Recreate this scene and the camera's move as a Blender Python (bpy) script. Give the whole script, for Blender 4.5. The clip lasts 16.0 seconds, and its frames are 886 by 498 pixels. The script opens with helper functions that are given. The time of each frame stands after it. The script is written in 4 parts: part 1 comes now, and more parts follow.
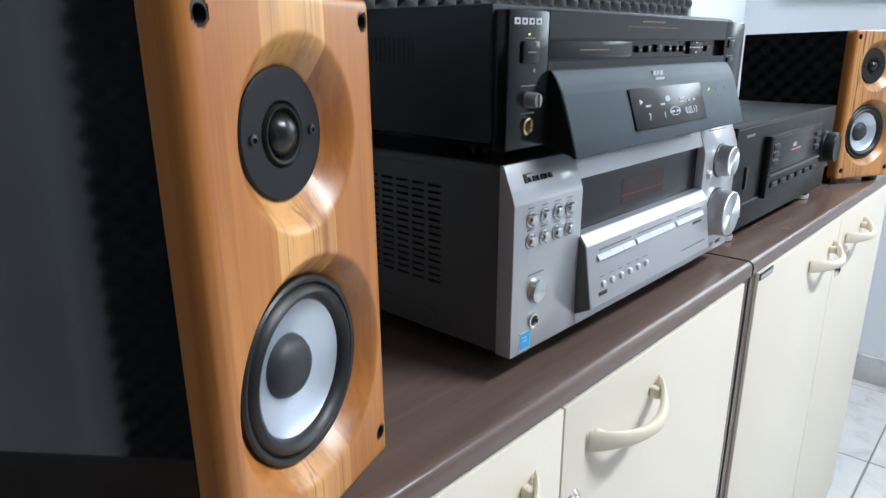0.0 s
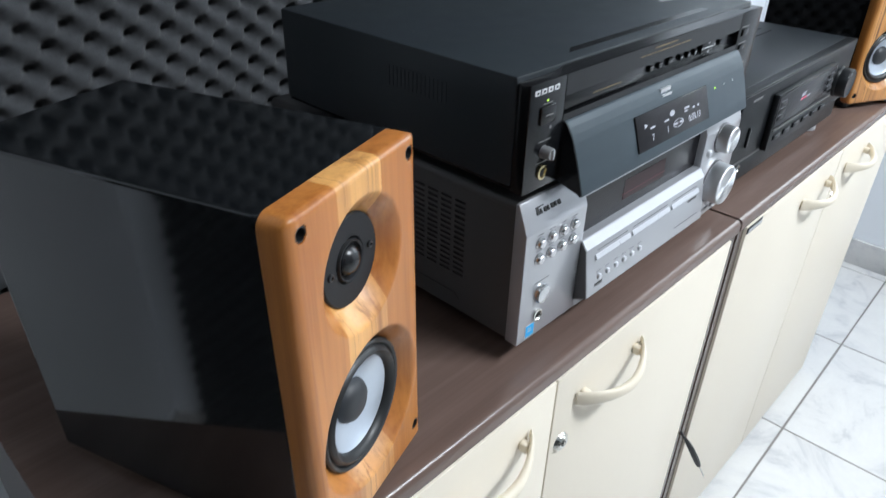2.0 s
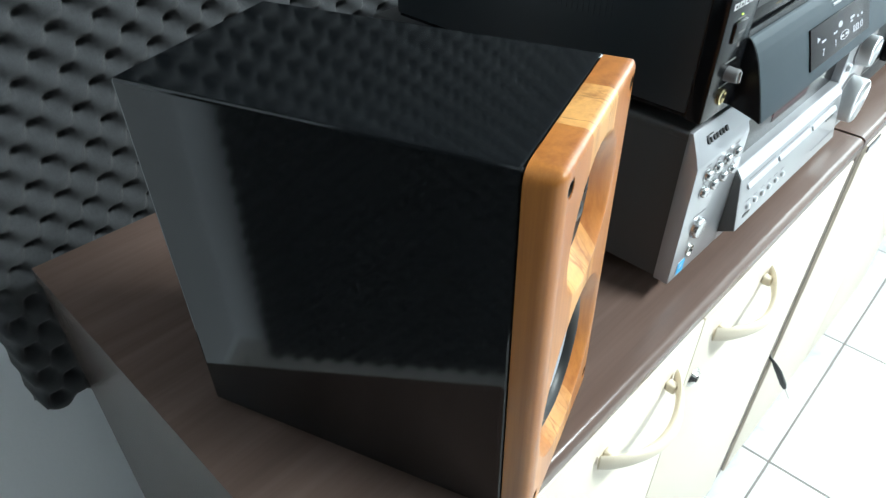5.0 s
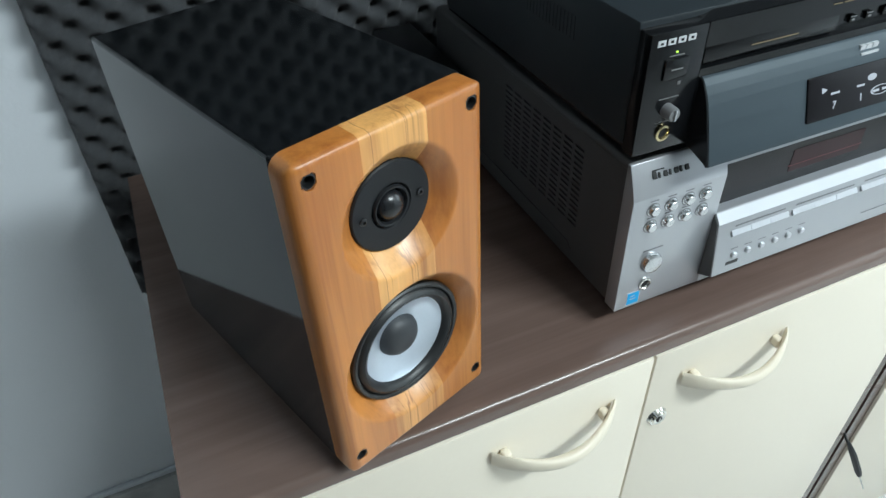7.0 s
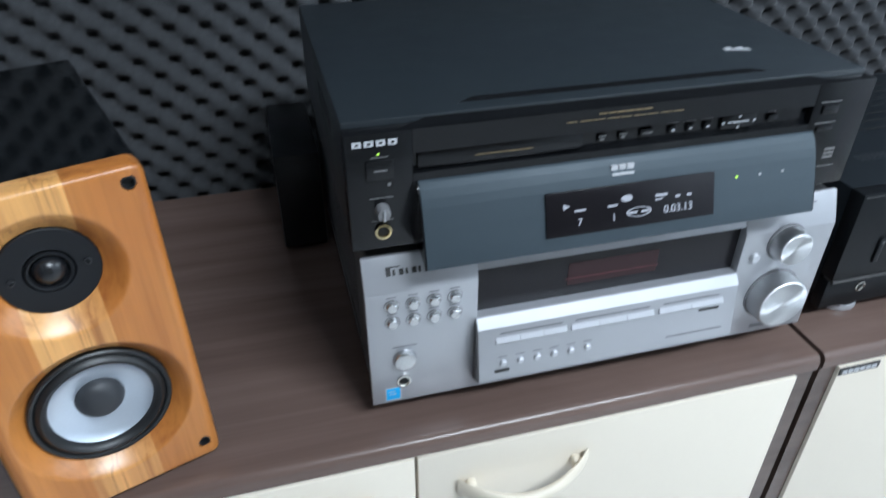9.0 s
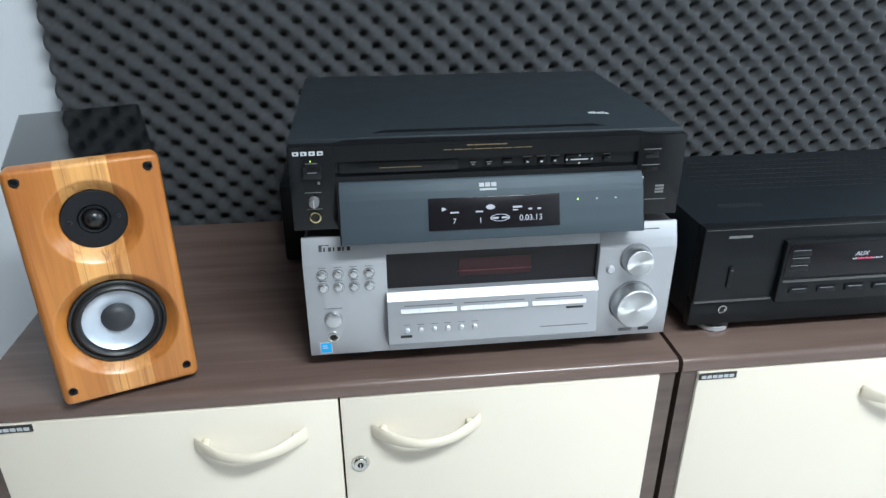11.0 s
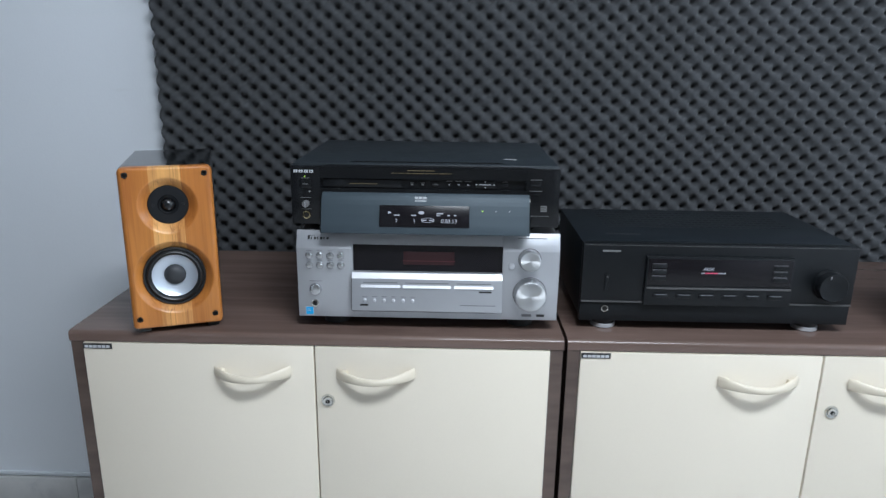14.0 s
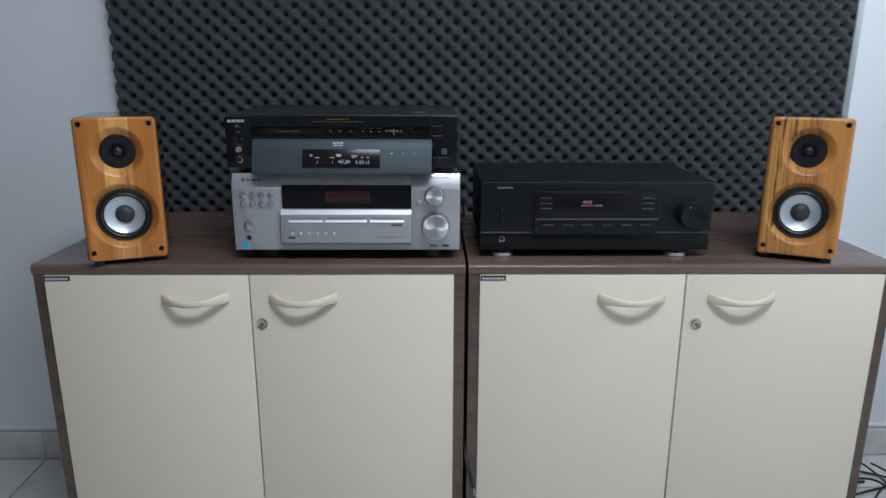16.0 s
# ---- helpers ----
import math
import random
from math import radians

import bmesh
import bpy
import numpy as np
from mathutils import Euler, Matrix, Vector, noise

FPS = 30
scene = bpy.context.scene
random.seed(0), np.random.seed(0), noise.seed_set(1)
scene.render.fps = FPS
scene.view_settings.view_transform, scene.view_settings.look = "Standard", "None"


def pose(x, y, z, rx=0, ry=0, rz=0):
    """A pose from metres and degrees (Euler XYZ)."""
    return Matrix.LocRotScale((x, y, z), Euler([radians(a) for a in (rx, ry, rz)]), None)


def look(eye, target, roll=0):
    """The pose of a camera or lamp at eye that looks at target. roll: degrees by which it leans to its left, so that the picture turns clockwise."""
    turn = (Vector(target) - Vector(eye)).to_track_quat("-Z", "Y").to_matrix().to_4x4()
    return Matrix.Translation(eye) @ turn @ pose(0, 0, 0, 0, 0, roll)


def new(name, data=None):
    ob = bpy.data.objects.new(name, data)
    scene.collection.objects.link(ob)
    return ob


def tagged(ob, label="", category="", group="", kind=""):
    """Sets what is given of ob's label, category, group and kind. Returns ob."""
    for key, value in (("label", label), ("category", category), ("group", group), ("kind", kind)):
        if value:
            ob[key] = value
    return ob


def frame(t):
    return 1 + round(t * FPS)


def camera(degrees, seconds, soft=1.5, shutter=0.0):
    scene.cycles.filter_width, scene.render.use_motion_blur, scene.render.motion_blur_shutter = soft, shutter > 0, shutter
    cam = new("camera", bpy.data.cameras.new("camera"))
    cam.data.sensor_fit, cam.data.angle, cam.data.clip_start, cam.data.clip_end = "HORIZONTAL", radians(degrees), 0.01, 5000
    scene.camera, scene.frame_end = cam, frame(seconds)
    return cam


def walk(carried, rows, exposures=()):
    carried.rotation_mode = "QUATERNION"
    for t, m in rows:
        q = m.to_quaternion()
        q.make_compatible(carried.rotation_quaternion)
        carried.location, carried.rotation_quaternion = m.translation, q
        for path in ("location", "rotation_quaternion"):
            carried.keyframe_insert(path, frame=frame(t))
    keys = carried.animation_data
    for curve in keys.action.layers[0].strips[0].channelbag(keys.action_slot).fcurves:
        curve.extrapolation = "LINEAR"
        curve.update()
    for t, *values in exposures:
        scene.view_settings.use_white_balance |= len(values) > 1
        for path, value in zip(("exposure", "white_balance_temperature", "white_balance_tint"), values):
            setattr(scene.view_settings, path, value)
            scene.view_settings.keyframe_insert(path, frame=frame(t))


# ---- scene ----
cam = camera(66.0, 16.0, soft=1.4, shutter=0.4)
PATH = [
    (0, (-0.004, -0.24, 0.985), (1.414, 1.046, 0.405), 0.1),
    (0.5, (0.004, -0.239, 1.035), (1.398, 1.034, 0.376), 0.3),
    (1, (-0.004, -0.25, 1.099), (1.338, 0.997, 0.296), 1.1),
    (1.5, (-0.014, -0.258, 1.136), (1.29, 0.957, 0.227), 1.3),
    (2, (-0.035, -0.256, 1.163), (1.204, 0.92, 0.122), 1.4),
    (2.5, (-0.061, -0.227, 1.165), (1.144, 0.892, 0.027), 2.0),
    (3, (-0.076, -0.187, 1.159), (1.131, 0.881, -0.025), 1.5),
    (3.5, (-0.089, -0.153, 1.148), (1.106, 0.885, -0.074), 1.2),
    (4, (-0.096, -0.13, 1.145), (1.111, 0.897, -0.076), 0.5),
    (4.2, (-0.098, -0.124, 1.146), (1.099, 0.909, -0.079), 0.5),
    (6.3, (0.014, -0.223, 1.173), (0.863, 1.049, -0.116), -0.5),
    (6.5, (0.038, -0.245, 1.177), (0.811, 1.074, -0.113), -0.6),
    (7, (0.076, -0.291, 1.183), (0.671, 1.12, -0.102), -2.1),
    (7.5, (0.115, -0.346, 1.191), (0.608, 1.126, -0.07), -3.1),
    (8, (0.179, -0.367, 1.188), (0.603, 1.133, -0.064), -5.6),
    (8.5, (0.269, -0.365, 1.187), (0.683, 1.145, -0.057), -2.1),
    (9, (0.321, -0.373, 1.193), (0.75, 1.227, 0.072), -0.0),
    (9.5, (0.393, -0.443, 1.186), (0.738, 1.294, 0.257), 0.6),
    (10, (0.434, -0.531, 1.203), (0.67, 1.231, 0.286), 1.6),
    (10.2, (0.437, -0.545, 1.209), (0.663, 1.21, 0.277), 1.1),
    (12.3, (0.44, -0.808, 1.207), (0.683, 1.041, 0.484), -1.3),
    (12.5, (0.433, -0.826, 1.215), (0.721, 1.014, 0.486), -1.8),
    (13, (0.479, -0.863, 1.217), (0.703, 0.994, 0.507), -1.8),
    (13.5, (0.533, -0.916, 1.2), (0.613, 0.99, 0.599), 0.2),
    (14, (0.621, -1.009, 1.17), (0.586, 0.917, 0.63), 0.7),
    (14.5, (0.67, -1.062, 1.16), (0.609, 0.882, 0.695), -1.6),
    (15, (0.703, -1.091, 1.158), (0.683, 0.83, 0.604), 0.1),
    (15.5, (0.712, -1.133, 1.139), (0.726, 0.79, 0.59), 0.6),
    (16, (0.737, -1.209, 1.092), (0.767, 0.723, 0.578), 0.2),
]
LIGHTMETER = [(0, 0.18, 6250, 9), (0.5, 0.18, 6250, 9), (1.0, 0.14, 6250, 9), (1.5, 0.30, 6300, 9), (2.5, 0.24, 6350, 9), (3.0, 0.22, 6400, 9), (3.5, 0.62, 6450, 6), (4.2, 0.88, 6450, 2), (6.3, 0.60, 6250, -1), (7, 0.18, 6250, 0), (8, -0.03, 6200, 4), (8.5, -0.13, 6050, 7), (9, 0.12, 5900, 7), (9.5, 0.45, 6100, 6), (10, 0.55, 6200, 5), (12.5, -0.08, 6150, 5), (13.5, -0.06, 6050, 8), (14.5, -0.15, 6100, 9), (15.5, -0.42, 6100, 10), (16, -0.65, 6200, 10)]
walk(cam, [(t, look(eye, target, roll)) for t, eye, target, roll in PATH], LIGHTMETER)

# ---- world, lamps ----
world = bpy.data.worlds.new("sky")
scene.world = world
world.use_nodes = True
_wn = world.node_tree.nodes
_sky = _wn.new("ShaderNodeTexSky")
_sky.sky_type, _sky.sun_disc = "NISHITA", False
_sky.sun_elevation, _sky.sun_rotation = radians(35), radians(100)
world.node_tree.links.new(_sky.outputs[0], _wn["Background"].inputs[0])
_wn["Background"].inputs[1].default_value = 0.1

LAMP_X, LAMP_Y, LAMP_Z = 1.15, -1.25, 2.60
_lamp = bpy.data.lights.new("ceiling_lamp_light", "AREA")
_lamp.shape, _lamp.size, _lamp.size_y = "RECTANGLE", 1.10, 0.24
_lamp.energy, _lamp.color = 60.0, (0.90, 0.95, 1.0)
new("ceiling_lamp_light", _lamp).matrix_world = pose(LAMP_X, LAMP_Y, LAMP_Z - 0.065)

_day = bpy.data.lights.new("window_light", "AREA")
_day.shape, _day.size, _day.size_y = "RECTANGLE", 1.0, 0.8
_day.energy, _day.color = 11.0, (0.82, 0.92, 1.0)
new("window_light", _day).matrix_world = pose(2.30, -0.25, 1.62, 0, 90, 0)

# ---- materials ----


class Nodes:
    """A small builder for node materials."""

    def __init__(self, name):
        self.mat = bpy.data.materials.new(name)
        self.mat.use_nodes = True
        self.tree = self.mat.node_tree
        self.bsdf = self.tree.nodes["Principled BSDF"]
        self.coord = self.tree.nodes.new("ShaderNodeTexCoord")

    def node(self, kind, **values):
        n = self.tree.nodes.new(kind)
        for key, value in values.items():
            n.inputs[key.replace("_", " ")].default_value = value
        return n

    def link(self, a, b):
        self.tree.links.new(a, b)

    def mapped(self, scale=(1, 1, 1), shift=(0, 0, 0), which="Object"):
        m = self.node("ShaderNodeMapping", Scale=scale, Location=shift)
        self.link(self.coord.outputs[which], m.inputs[0])
        return m.outputs[0]

    def noise(self, vector, scale, detail=4, rough=0.55, distort=0.0):
        n = self.node("ShaderNodeTexNoise", Scale=scale, Detail=detail, Roughness=rough, Distortion=distort)
        self.link(vector, n.inputs["Vector"])
        return n.outputs["Fac"]

    def ramp(self, fac, *stops):
        r = self.tree.nodes.new("ShaderNodeValToRGB")
        el = r.color_ramp.elements
        while len(el) < len(stops):
            el.new(0.5)
        for e, (at, c) in zip(el, stops):
            e.position, e.color = at, (*c, 1) if len(c) == 3 else c
        self.link(fac, r.inputs[0])
        return r.outputs[0]

    def mix(self, fac, a, b, how="MIX"):
        m = self.tree.nodes.new("ShaderNodeMix")
        m.data_type, m.blend_type = "RGBA", how
        for value, socket in ((fac, m.inputs[0]), (a, m.inputs[6]), (b, m.inputs[7])):
            if hasattr(value, "links"):
                self.link(value, socket)
            else:
                socket.default_value = value if not isinstance(value, tuple) else (*value[:3], 1)
        return m.outputs[2]

    def math(self, how, a, b=0.0, c=0.0):
        m = self.tree.nodes.new("ShaderNodeMath")
        m.operation = how
        for value, socket in zip((a, b, c), m.inputs):
            if hasattr(value, "links"):
                self.link(value, socket)
            else:
                socket.default_value = value
        return m.outputs[0]

    def bump(self, height, strength, distance=0.001):
        b = self.node("ShaderNodeBump", Strength=strength, Distance=distance)
        self.link(height, b.inputs["Height"])
        self.link(b.outputs[0], self.bsdf.inputs["Normal"])

    def set(self, **values):
        for key, value in values.items():
            socket = self.bsdf.inputs[key.replace("_", " ")]
            if hasattr(value, "links"):
                self.link(value, socket)
            else:
                socket.default_value = (*value, 1) if isinstance(value, tuple) and len(value) == 3 else value
        return self.mat


def plain(name, colour, rough=0.5, metal=0.0, grain=60.0, vary=0.12, bump=0.05, coat=0.0):
    """A surface with slight mottling at two scales and fine relief."""
    k = Nodes(name)
    v = k.mapped()
    big, fine = k.noise(v, grain / 8, 3), k.noise(v, grain * 6, 3)
    lo, hi = (tuple(c * f for c in colour) for f in (1 - vary, 1 + vary))
    base = k.mix(k.math("ADD", k.math("MULTIPLY", big, 0.6), k.math("MULTIPLY", fine, 0.4)), lo, hi)
    k.bump(fine, bump)
    r = k.math("ADD", k.math("MULTIPLY", big, 0.12), rough - 0.06)
    return k.set(Base_Color=base, Roughness=r, Metallic=metal, Coat_Weight=coat, Coat_Roughness=0.09)


def glow(name, colour, strength):
    k = Nodes(name)
    return k.set(Base_Color=tuple(0.03 * c for c in colour), Emission_Color=colour, Emission_Strength=strength)


def wood_strips(name, edges, tones, veins, seed, vein_colour, streaked, reach, lines=((30, 0.10, 0.016, 0.0), (55, 0.045, 0.020, 3.7))):
    """Lacquered pine glued from upright strips, with dark resin veins."""
    k = Nodes(name)
    sep = k.tree.nodes.new("ShaderNodeSeparateXYZ")
    k.link(k.coord.outputs["Object"], sep.inputs[0])
    x = sep.outputs[0]
    base = None
    for i, tone in enumerate(tones):
        v = k.mapped((1, 1, 0.05), (seed + 3.1 * i, 0, 1.7 * i + seed))
        wide, fine = k.noise(v, 46, 4, 0.55, 0.9), k.noise(k.mapped((1, 1, 0.02), (seed + i, 0, 2.0 * i)), 300, 4, 0.65, 0.2)
        f = k.math("ADD", k.math("MULTIPLY", wide, 0.68), k.math("MULTIPLY", fine, 0.32))
        c = k.ramp(f, (0.33, tuple(t * f for t, f in zip(tone, (0.62, 0.50, 0.42)))), (0.5, tone), (0.67, tuple(min(0.9, t * 1.26) for t in tone)))
        base = c if base is None else k.mix(k.math("GREATER_THAN", x, edges[i - 1]), base, c)
    # dark resin veins: wavering long lines, crowded on one side and thinning out
    lo, hi = streaked
    near = k.ramp(k.math("DIVIDE", k.math("SUBTRACT", x, lo), hi - lo), (0.0, (0, 0, 0)), (0.06, (1, 1, 1)), (0.55, (0.8, 0.8, 0.8)), (0.95, (0, 0, 0)))
    for scale, stretch, thick, shift in lines:
        wander = k.noise(k.mapped((1, 0.2, stretch), (seed + shift, 0, seed * 2.3)), scale, 3, 0.5, 0.35)
        off = k.math("ABSOLUTE", k.math("SUBTRACT", wander, 0.5))
        line = k.ramp(off, (thick * 0.35, (1, 1, 1)), (thick, (0, 0, 0)))
        where = k.ramp(k.noise(k.mapped((1, 1, 0.3), (seed, 1 + shift, 4)), 26, 2), (0.50 - reach, (0, 0, 0)), (0.58 - reach, (1, 1, 1)))
        base = k.mix(k.math("MULTIPLY", k.math("MULTIPLY", line, where), k.math("MULTIPLY", near, veins)), base, vein_colour)
    # knots of orange warmth in broad patches
    warm = k.ramp(k.noise(k.mapped((1, 1, 0.4), (seed, 7, 2)), 16, 3), (0.45, (0, 0, 0)), (0.70, (1, 1, 1)))
    base = k.mix(k.math("MULTIPLY", warm, 0.45), base, tuple(t * f for t, f in zip(tones[0], (0.80, 0.62, 0.55))))
    return k.set(Base_Color=base, Roughness=0.36, Coat_Weight=0.28, Coat_Roughness=0.24)


def laminate(name, dark, light):
    """Brown wood-print laminate, the grain running along x."""
    k = Nodes(name)
    v = k.mapped((0.10, 1, 1), (0.7, 0.2, 0.1))
    wide, fine = k.noise(v, 17, 5, 0.6, 1.0), k.noise(k.mapped((0.025, 1, 1)), 330, 3, 0.6)
    streak = k.noise(k.mapped((0.035, 1, 1), (3.1, 0.4, 0)), 75, 4, 0.6, 0.4)
    f = k.math("ADD", k.math("ADD", k.math("MULTIPLY", wide, 0.62), k.math("MULTIPLY", streak, 0.28)), k.math("MULTIPLY", fine, 0.10))
    base = k.ramp(f, (0.33, dark), (0.52, tuple((a + b) / 2 for a, b in zip(dark, light))), (0.70, light))
    k.bump(fine, 0.03, 0.0004)
    return k.set(Base_Color=base, Roughness=k.math("ADD", k.math("MULTIPLY", fine, 0.06), 0.22))


def spun(name, colour, rough):
    """Turned aluminium: fine rings round the local y axis."""
    k = Nodes(name)
    fine = k.noise(k.mapped(), 900, 2)
    base = k.mix(fine, tuple(c * 0.9 for c in colour), colour)
    tangent = k.tree.nodes.new("ShaderNodeTangent")
    tangent.direction_type, tangent.axis = "RADIAL", "Y"
    k.link(tangent.outputs[0], k.bsdf.inputs["Tangent"])
    return k.set(Base_Color=base, Metallic=1.0, Roughness=rough, Anisotropic=0.9, Anisotropic_Rotation=0.0)


def marble_tile(name):
    k = Nodes(name)
    info = k.tree.nodes.new("ShaderNodeObjectInfo")
    add = k.tree.nodes.new("ShaderNodeVectorMath")
    add.operation = "ADD"
    k.link(k.coord.outputs["Object"], add.inputs[0])
    push = k.math("MULTIPLY", info.outputs["Random"], 37.0)
    k.link(push, add.inputs[1])
    n1 = k.noise(add.outputs[0], 5, 6, 0.65, 1.8)
    n2 = k.noise(add.outputs[0], 90, 3)
    base = k.ramp(n1, (0.32, (0.50, 0.51, 0.53)), (0.47, (0.66, 0.66, 0.66)), (0.62, (0.70, 0.70, 0.69)))
    base = k.mix(k.math("MULTIPLY", n2, 0.25), base, (0.55, 0.53, 0.50))
    k.bump(n2, 0.04)
    return k.set(Base_Color=base, Roughness=k.math("ADD", k.math("MULTIPLY", n2, 0.1), 0.16))


def painted_wall(name, colour):
    k = Nodes(name)
    v = k.mapped()
    big, fine = k.noise(v, 1.6, 4), k.noise(v, 180, 4, 0.6)
    base = k.mix(big, tuple(c * 0.95 for c in colour), tuple(min(1, c * 1.04) for c in colour))
    scuff = k.ramp(k.noise(k.mapped((1, 1, 2.2)), 9, 6, 0.7), (0.66, (0, 0, 0)), (0.74, (1, 1, 1)))
    base = k.mix(k.math("MULTIPLY", scuff, 0.10), base, (0.55, 0.53, 0.50))
    k.bump(k.math("ADD", fine, k.math("MULTIPLY", big, 0.5)), 0.16, 0.002)
    return k.set(Base_Color=base, Roughness=0.62)


def foam_stuff(name):
    k = Nodes(name)
    v = k.mapped()
    fine, big = k.noise(v, 900, 2), k.noise(v, 7, 3)
    base = k.ramp(k.math("ADD", k.math("MULTIPLY", fine, 0.5), k.math("MULTIPLY", big, 0.5)), (0.3, (0.036, 0.038, 0.041)), (0.7, (0.058, 0.061, 0.067)))
    k.bump(fine, 0.35, 0.001)
    return k.set(Base_Color=base, Roughness=0.95, Sheen_Weight=0.15, Sheen_Roughness=0.5)


WALL = painted_wall("white_wall_paint", (0.82, 0.855, 0.90))
# far wall is out of view; its colour is darkened to cut bounced light
WALL_DIM = painted_wall("unseen_wall_low_bounce", (0.22, 0.21, 0.19))
# ceiling colour held below the walls' white to lessen light bounced down
CEIL = painted_wall("ceiling_low_bounce", (0.46, 0.46, 0.45))
FOAM = foam_stuff("charcoal_foam")
TILE = marble_tile("pale_marble_tile")
GROUT = plain("grey_grout", (0.22, 0.21, 0.20), 0.85, grain=200, vary=0.2)
SKIRT = marble_tile("skirting_tile")
LAM = laminate("brown_laminate", (0.112, 0.074, 0.061), (0.186, 0.128, 0.107))
LAM_EDGE = laminate("brown_edge_band", (0.074, 0.051, 0.042), (0.130, 0.092, 0.076))
CREAM = plain("cream_melamine", (0.77, 0.70, 0.585), 0.42, grain=40, vary=0.035, bump=0.02)
CREAM_PL = plain("cream_plastic", (0.72, 0.645, 0.52), 0.36, grain=60, vary=0.05)
CHROME = plain("nickel", (0.66, 0.65, 0.61), 0.2, 1.0, vary=0.05)
BLACK_LACQ = plain("black_lacquer", (0.0050, 0.0060, 0.0072), 0.062, grain=30, vary=0.25, bump=0.003)
PINE_A = wood_strips("pine_three_strips", (-0.024, 0.022), ((0.47, 0.178, 0.037), (0.66, 0.335, 0.105), (0.44, 0.166, 0.035)), 0.70, 1.3, (0.17, 0.050, 0.013), (-0.024, 0.030), 0.06, ((48, 0.020, 0.012, 0.0), (90, 0.012, 0.020, 3.7)))
PINE_B = wood_strips("pine_veined", (-0.064, 0.026), ((0.42, 0.165, 0.036), (0.53, 0.245, 0.066), (0.51, 0.22, 0.055)), 0.95, 6.7, (0.060, 0.020, 0.008), (-0.064, 0.045), 0.10)
RUBBER = plain("black_rubber", (0.012, 0.013, 0.014), 0.42, grain=80)
CONE = plain("silver_cone", (0.62, 0.68, 0.76), 0.36, 0.7, grain=90, vary=0.10)
CAP = plain("grey_dust_cap", (0.030, 0.032, 0.036), 0.5, grain=90)
TW_FACE = plain("tweeter_plate", (0.009, 0.010, 0.012), 0.50, grain=120)
DOME = plain("tweeter_dome", (0.010, 0.011, 0.013), 0.28, grain=60)
DARK = plain("dark_hole", (0.004, 0.004, 0.004), 0.7)
SILVER = plain("silver_paint", (0.43, 0.44, 0.465), 0.42, 0.5, grain=260, vary=0.06, bump=0.012, coat=0.9)
SILVER_LT = plain("bright_silver", (0.60, 0.61, 0.64), 0.44, 0.55, grain=200, vary=0.05)
STEEL = plain("grey_steel_cover", (0.098, 0.097, 0.098), 0.42, 0.3, grain=300, vary=0.1)
SPUN = spun("spun_aluminium", (0.74, 0.75, 0.76), 0.50)
GLASS_BLK = plain("smoked_display", (0.007, 0.006, 0.008), 0.24, vary=0.2, bump=0.0)
GLASS_BLK.node_tree.nodes["Principled BSDF"].inputs["Specular IOR Level"].default_value = 0.3
KNOB_GREY = plain("grey_plastic", (0.16, 0.16, 0.165), 0.4)
BTN = plain("chromed_button", (0.62, 0.63, 0.64), 0.26, 1.0, vary=0.05)
BLACK_PL = plain("black_plastic", (0.014, 0.015, 0.017), 0.36, grain=120)
BLACK_TOP = plain("black_coated_steel", (0.017, 0.023, 0.028), 0.46, grain=300, bump=0.12)
RCV_BLK = plain("receiver_black", (0.0068, 0.0081, 0.0097), 0.38, grain=200)
RCV_TOP = plain("receiver_cover", (0.0098, 0.0132, 0.0166), 0.42, grain=40, vary=0.4, bump=0.10)
for glossless in (RCV_BLK, RCV_TOP, TW_FACE):
    glossless.node_tree.nodes["Principled BSDF"].inputs["Specular IOR Level"].default_value = 0.28
COVER = plain("blue_grey_panel", (0.043, 0.061, 0.075), 0.56, 0.2, grain=300, vary=0.06)
PLAYER_BLK = plain("gloss_black_plastic", (0.0070, 0.0076, 0.0088), 0.20, grain=120, bump=0.02)
PLAYER_BLK.node_tree.nodes["Principled BSDF"].inputs["Specular IOR Level"].default_value = 0.3
PRINT = plain("white_print", (0.50, 0.51, 0.53), 0.5)
PRINT_DIM = plain("grey_print", (0.15, 0.15, 0.15), 0.5)
PRINT_GREY = plain("dark_print", (0.16, 0.16, 0.17), 0.5)
PRINT_GOLD = plain("gold_print", (0.17, 0.125, 0.06), 0.5)
PRINT_BLK = plain("black_print", (0.02, 0.02, 0.02), 0.4)
PRINT_FAINT = plain("faint_print", (0.035, 0.036, 0.040), 0.5)
PRINT_SIL = plain("silver_print", (0.17, 0.175, 0.19), 0.5)
BLUE = plain("blue_sticker", (0.012, 0.36, 0.74), 0.4)
BRASS = plain("brass_ring", (0.62, 0.52, 0.30), 0.25, 1.0)
VFD = glow("display_white", (0.80, 0.86, 1.0), 0.5)
VFD_RED = glow("display_red", (1.0, 0.12, 0.25), 0.9)
RED_DIM = glow("display_dim_red", (0.55, 0.03, 0.08), 0.004)
RED_LINE = glow("display_red_line", (0.9, 0.22, 0.28), 0.10)
LED = glow("green_led", (0.55, 1.0, 0.10), 1.6)
LAMP_GLOW = glow("lamp_diffuser", (0.93, 0.97, 1.0), 3.0)
WHITE_PL = plain("white_plastic", (0.75, 0.75, 0.74), 0.4)
ALU = plain("aluminium_strip", (0.42, 0.46, 0.46), 0.4, 0.6)
GLASS = Nodes("window_glass").set(Base_Color=(0.9, 0.95, 0.95), Roughness=0.02, Transmission_Weight=1.0, IOR=1.45)

# ---- mesh helpers ----


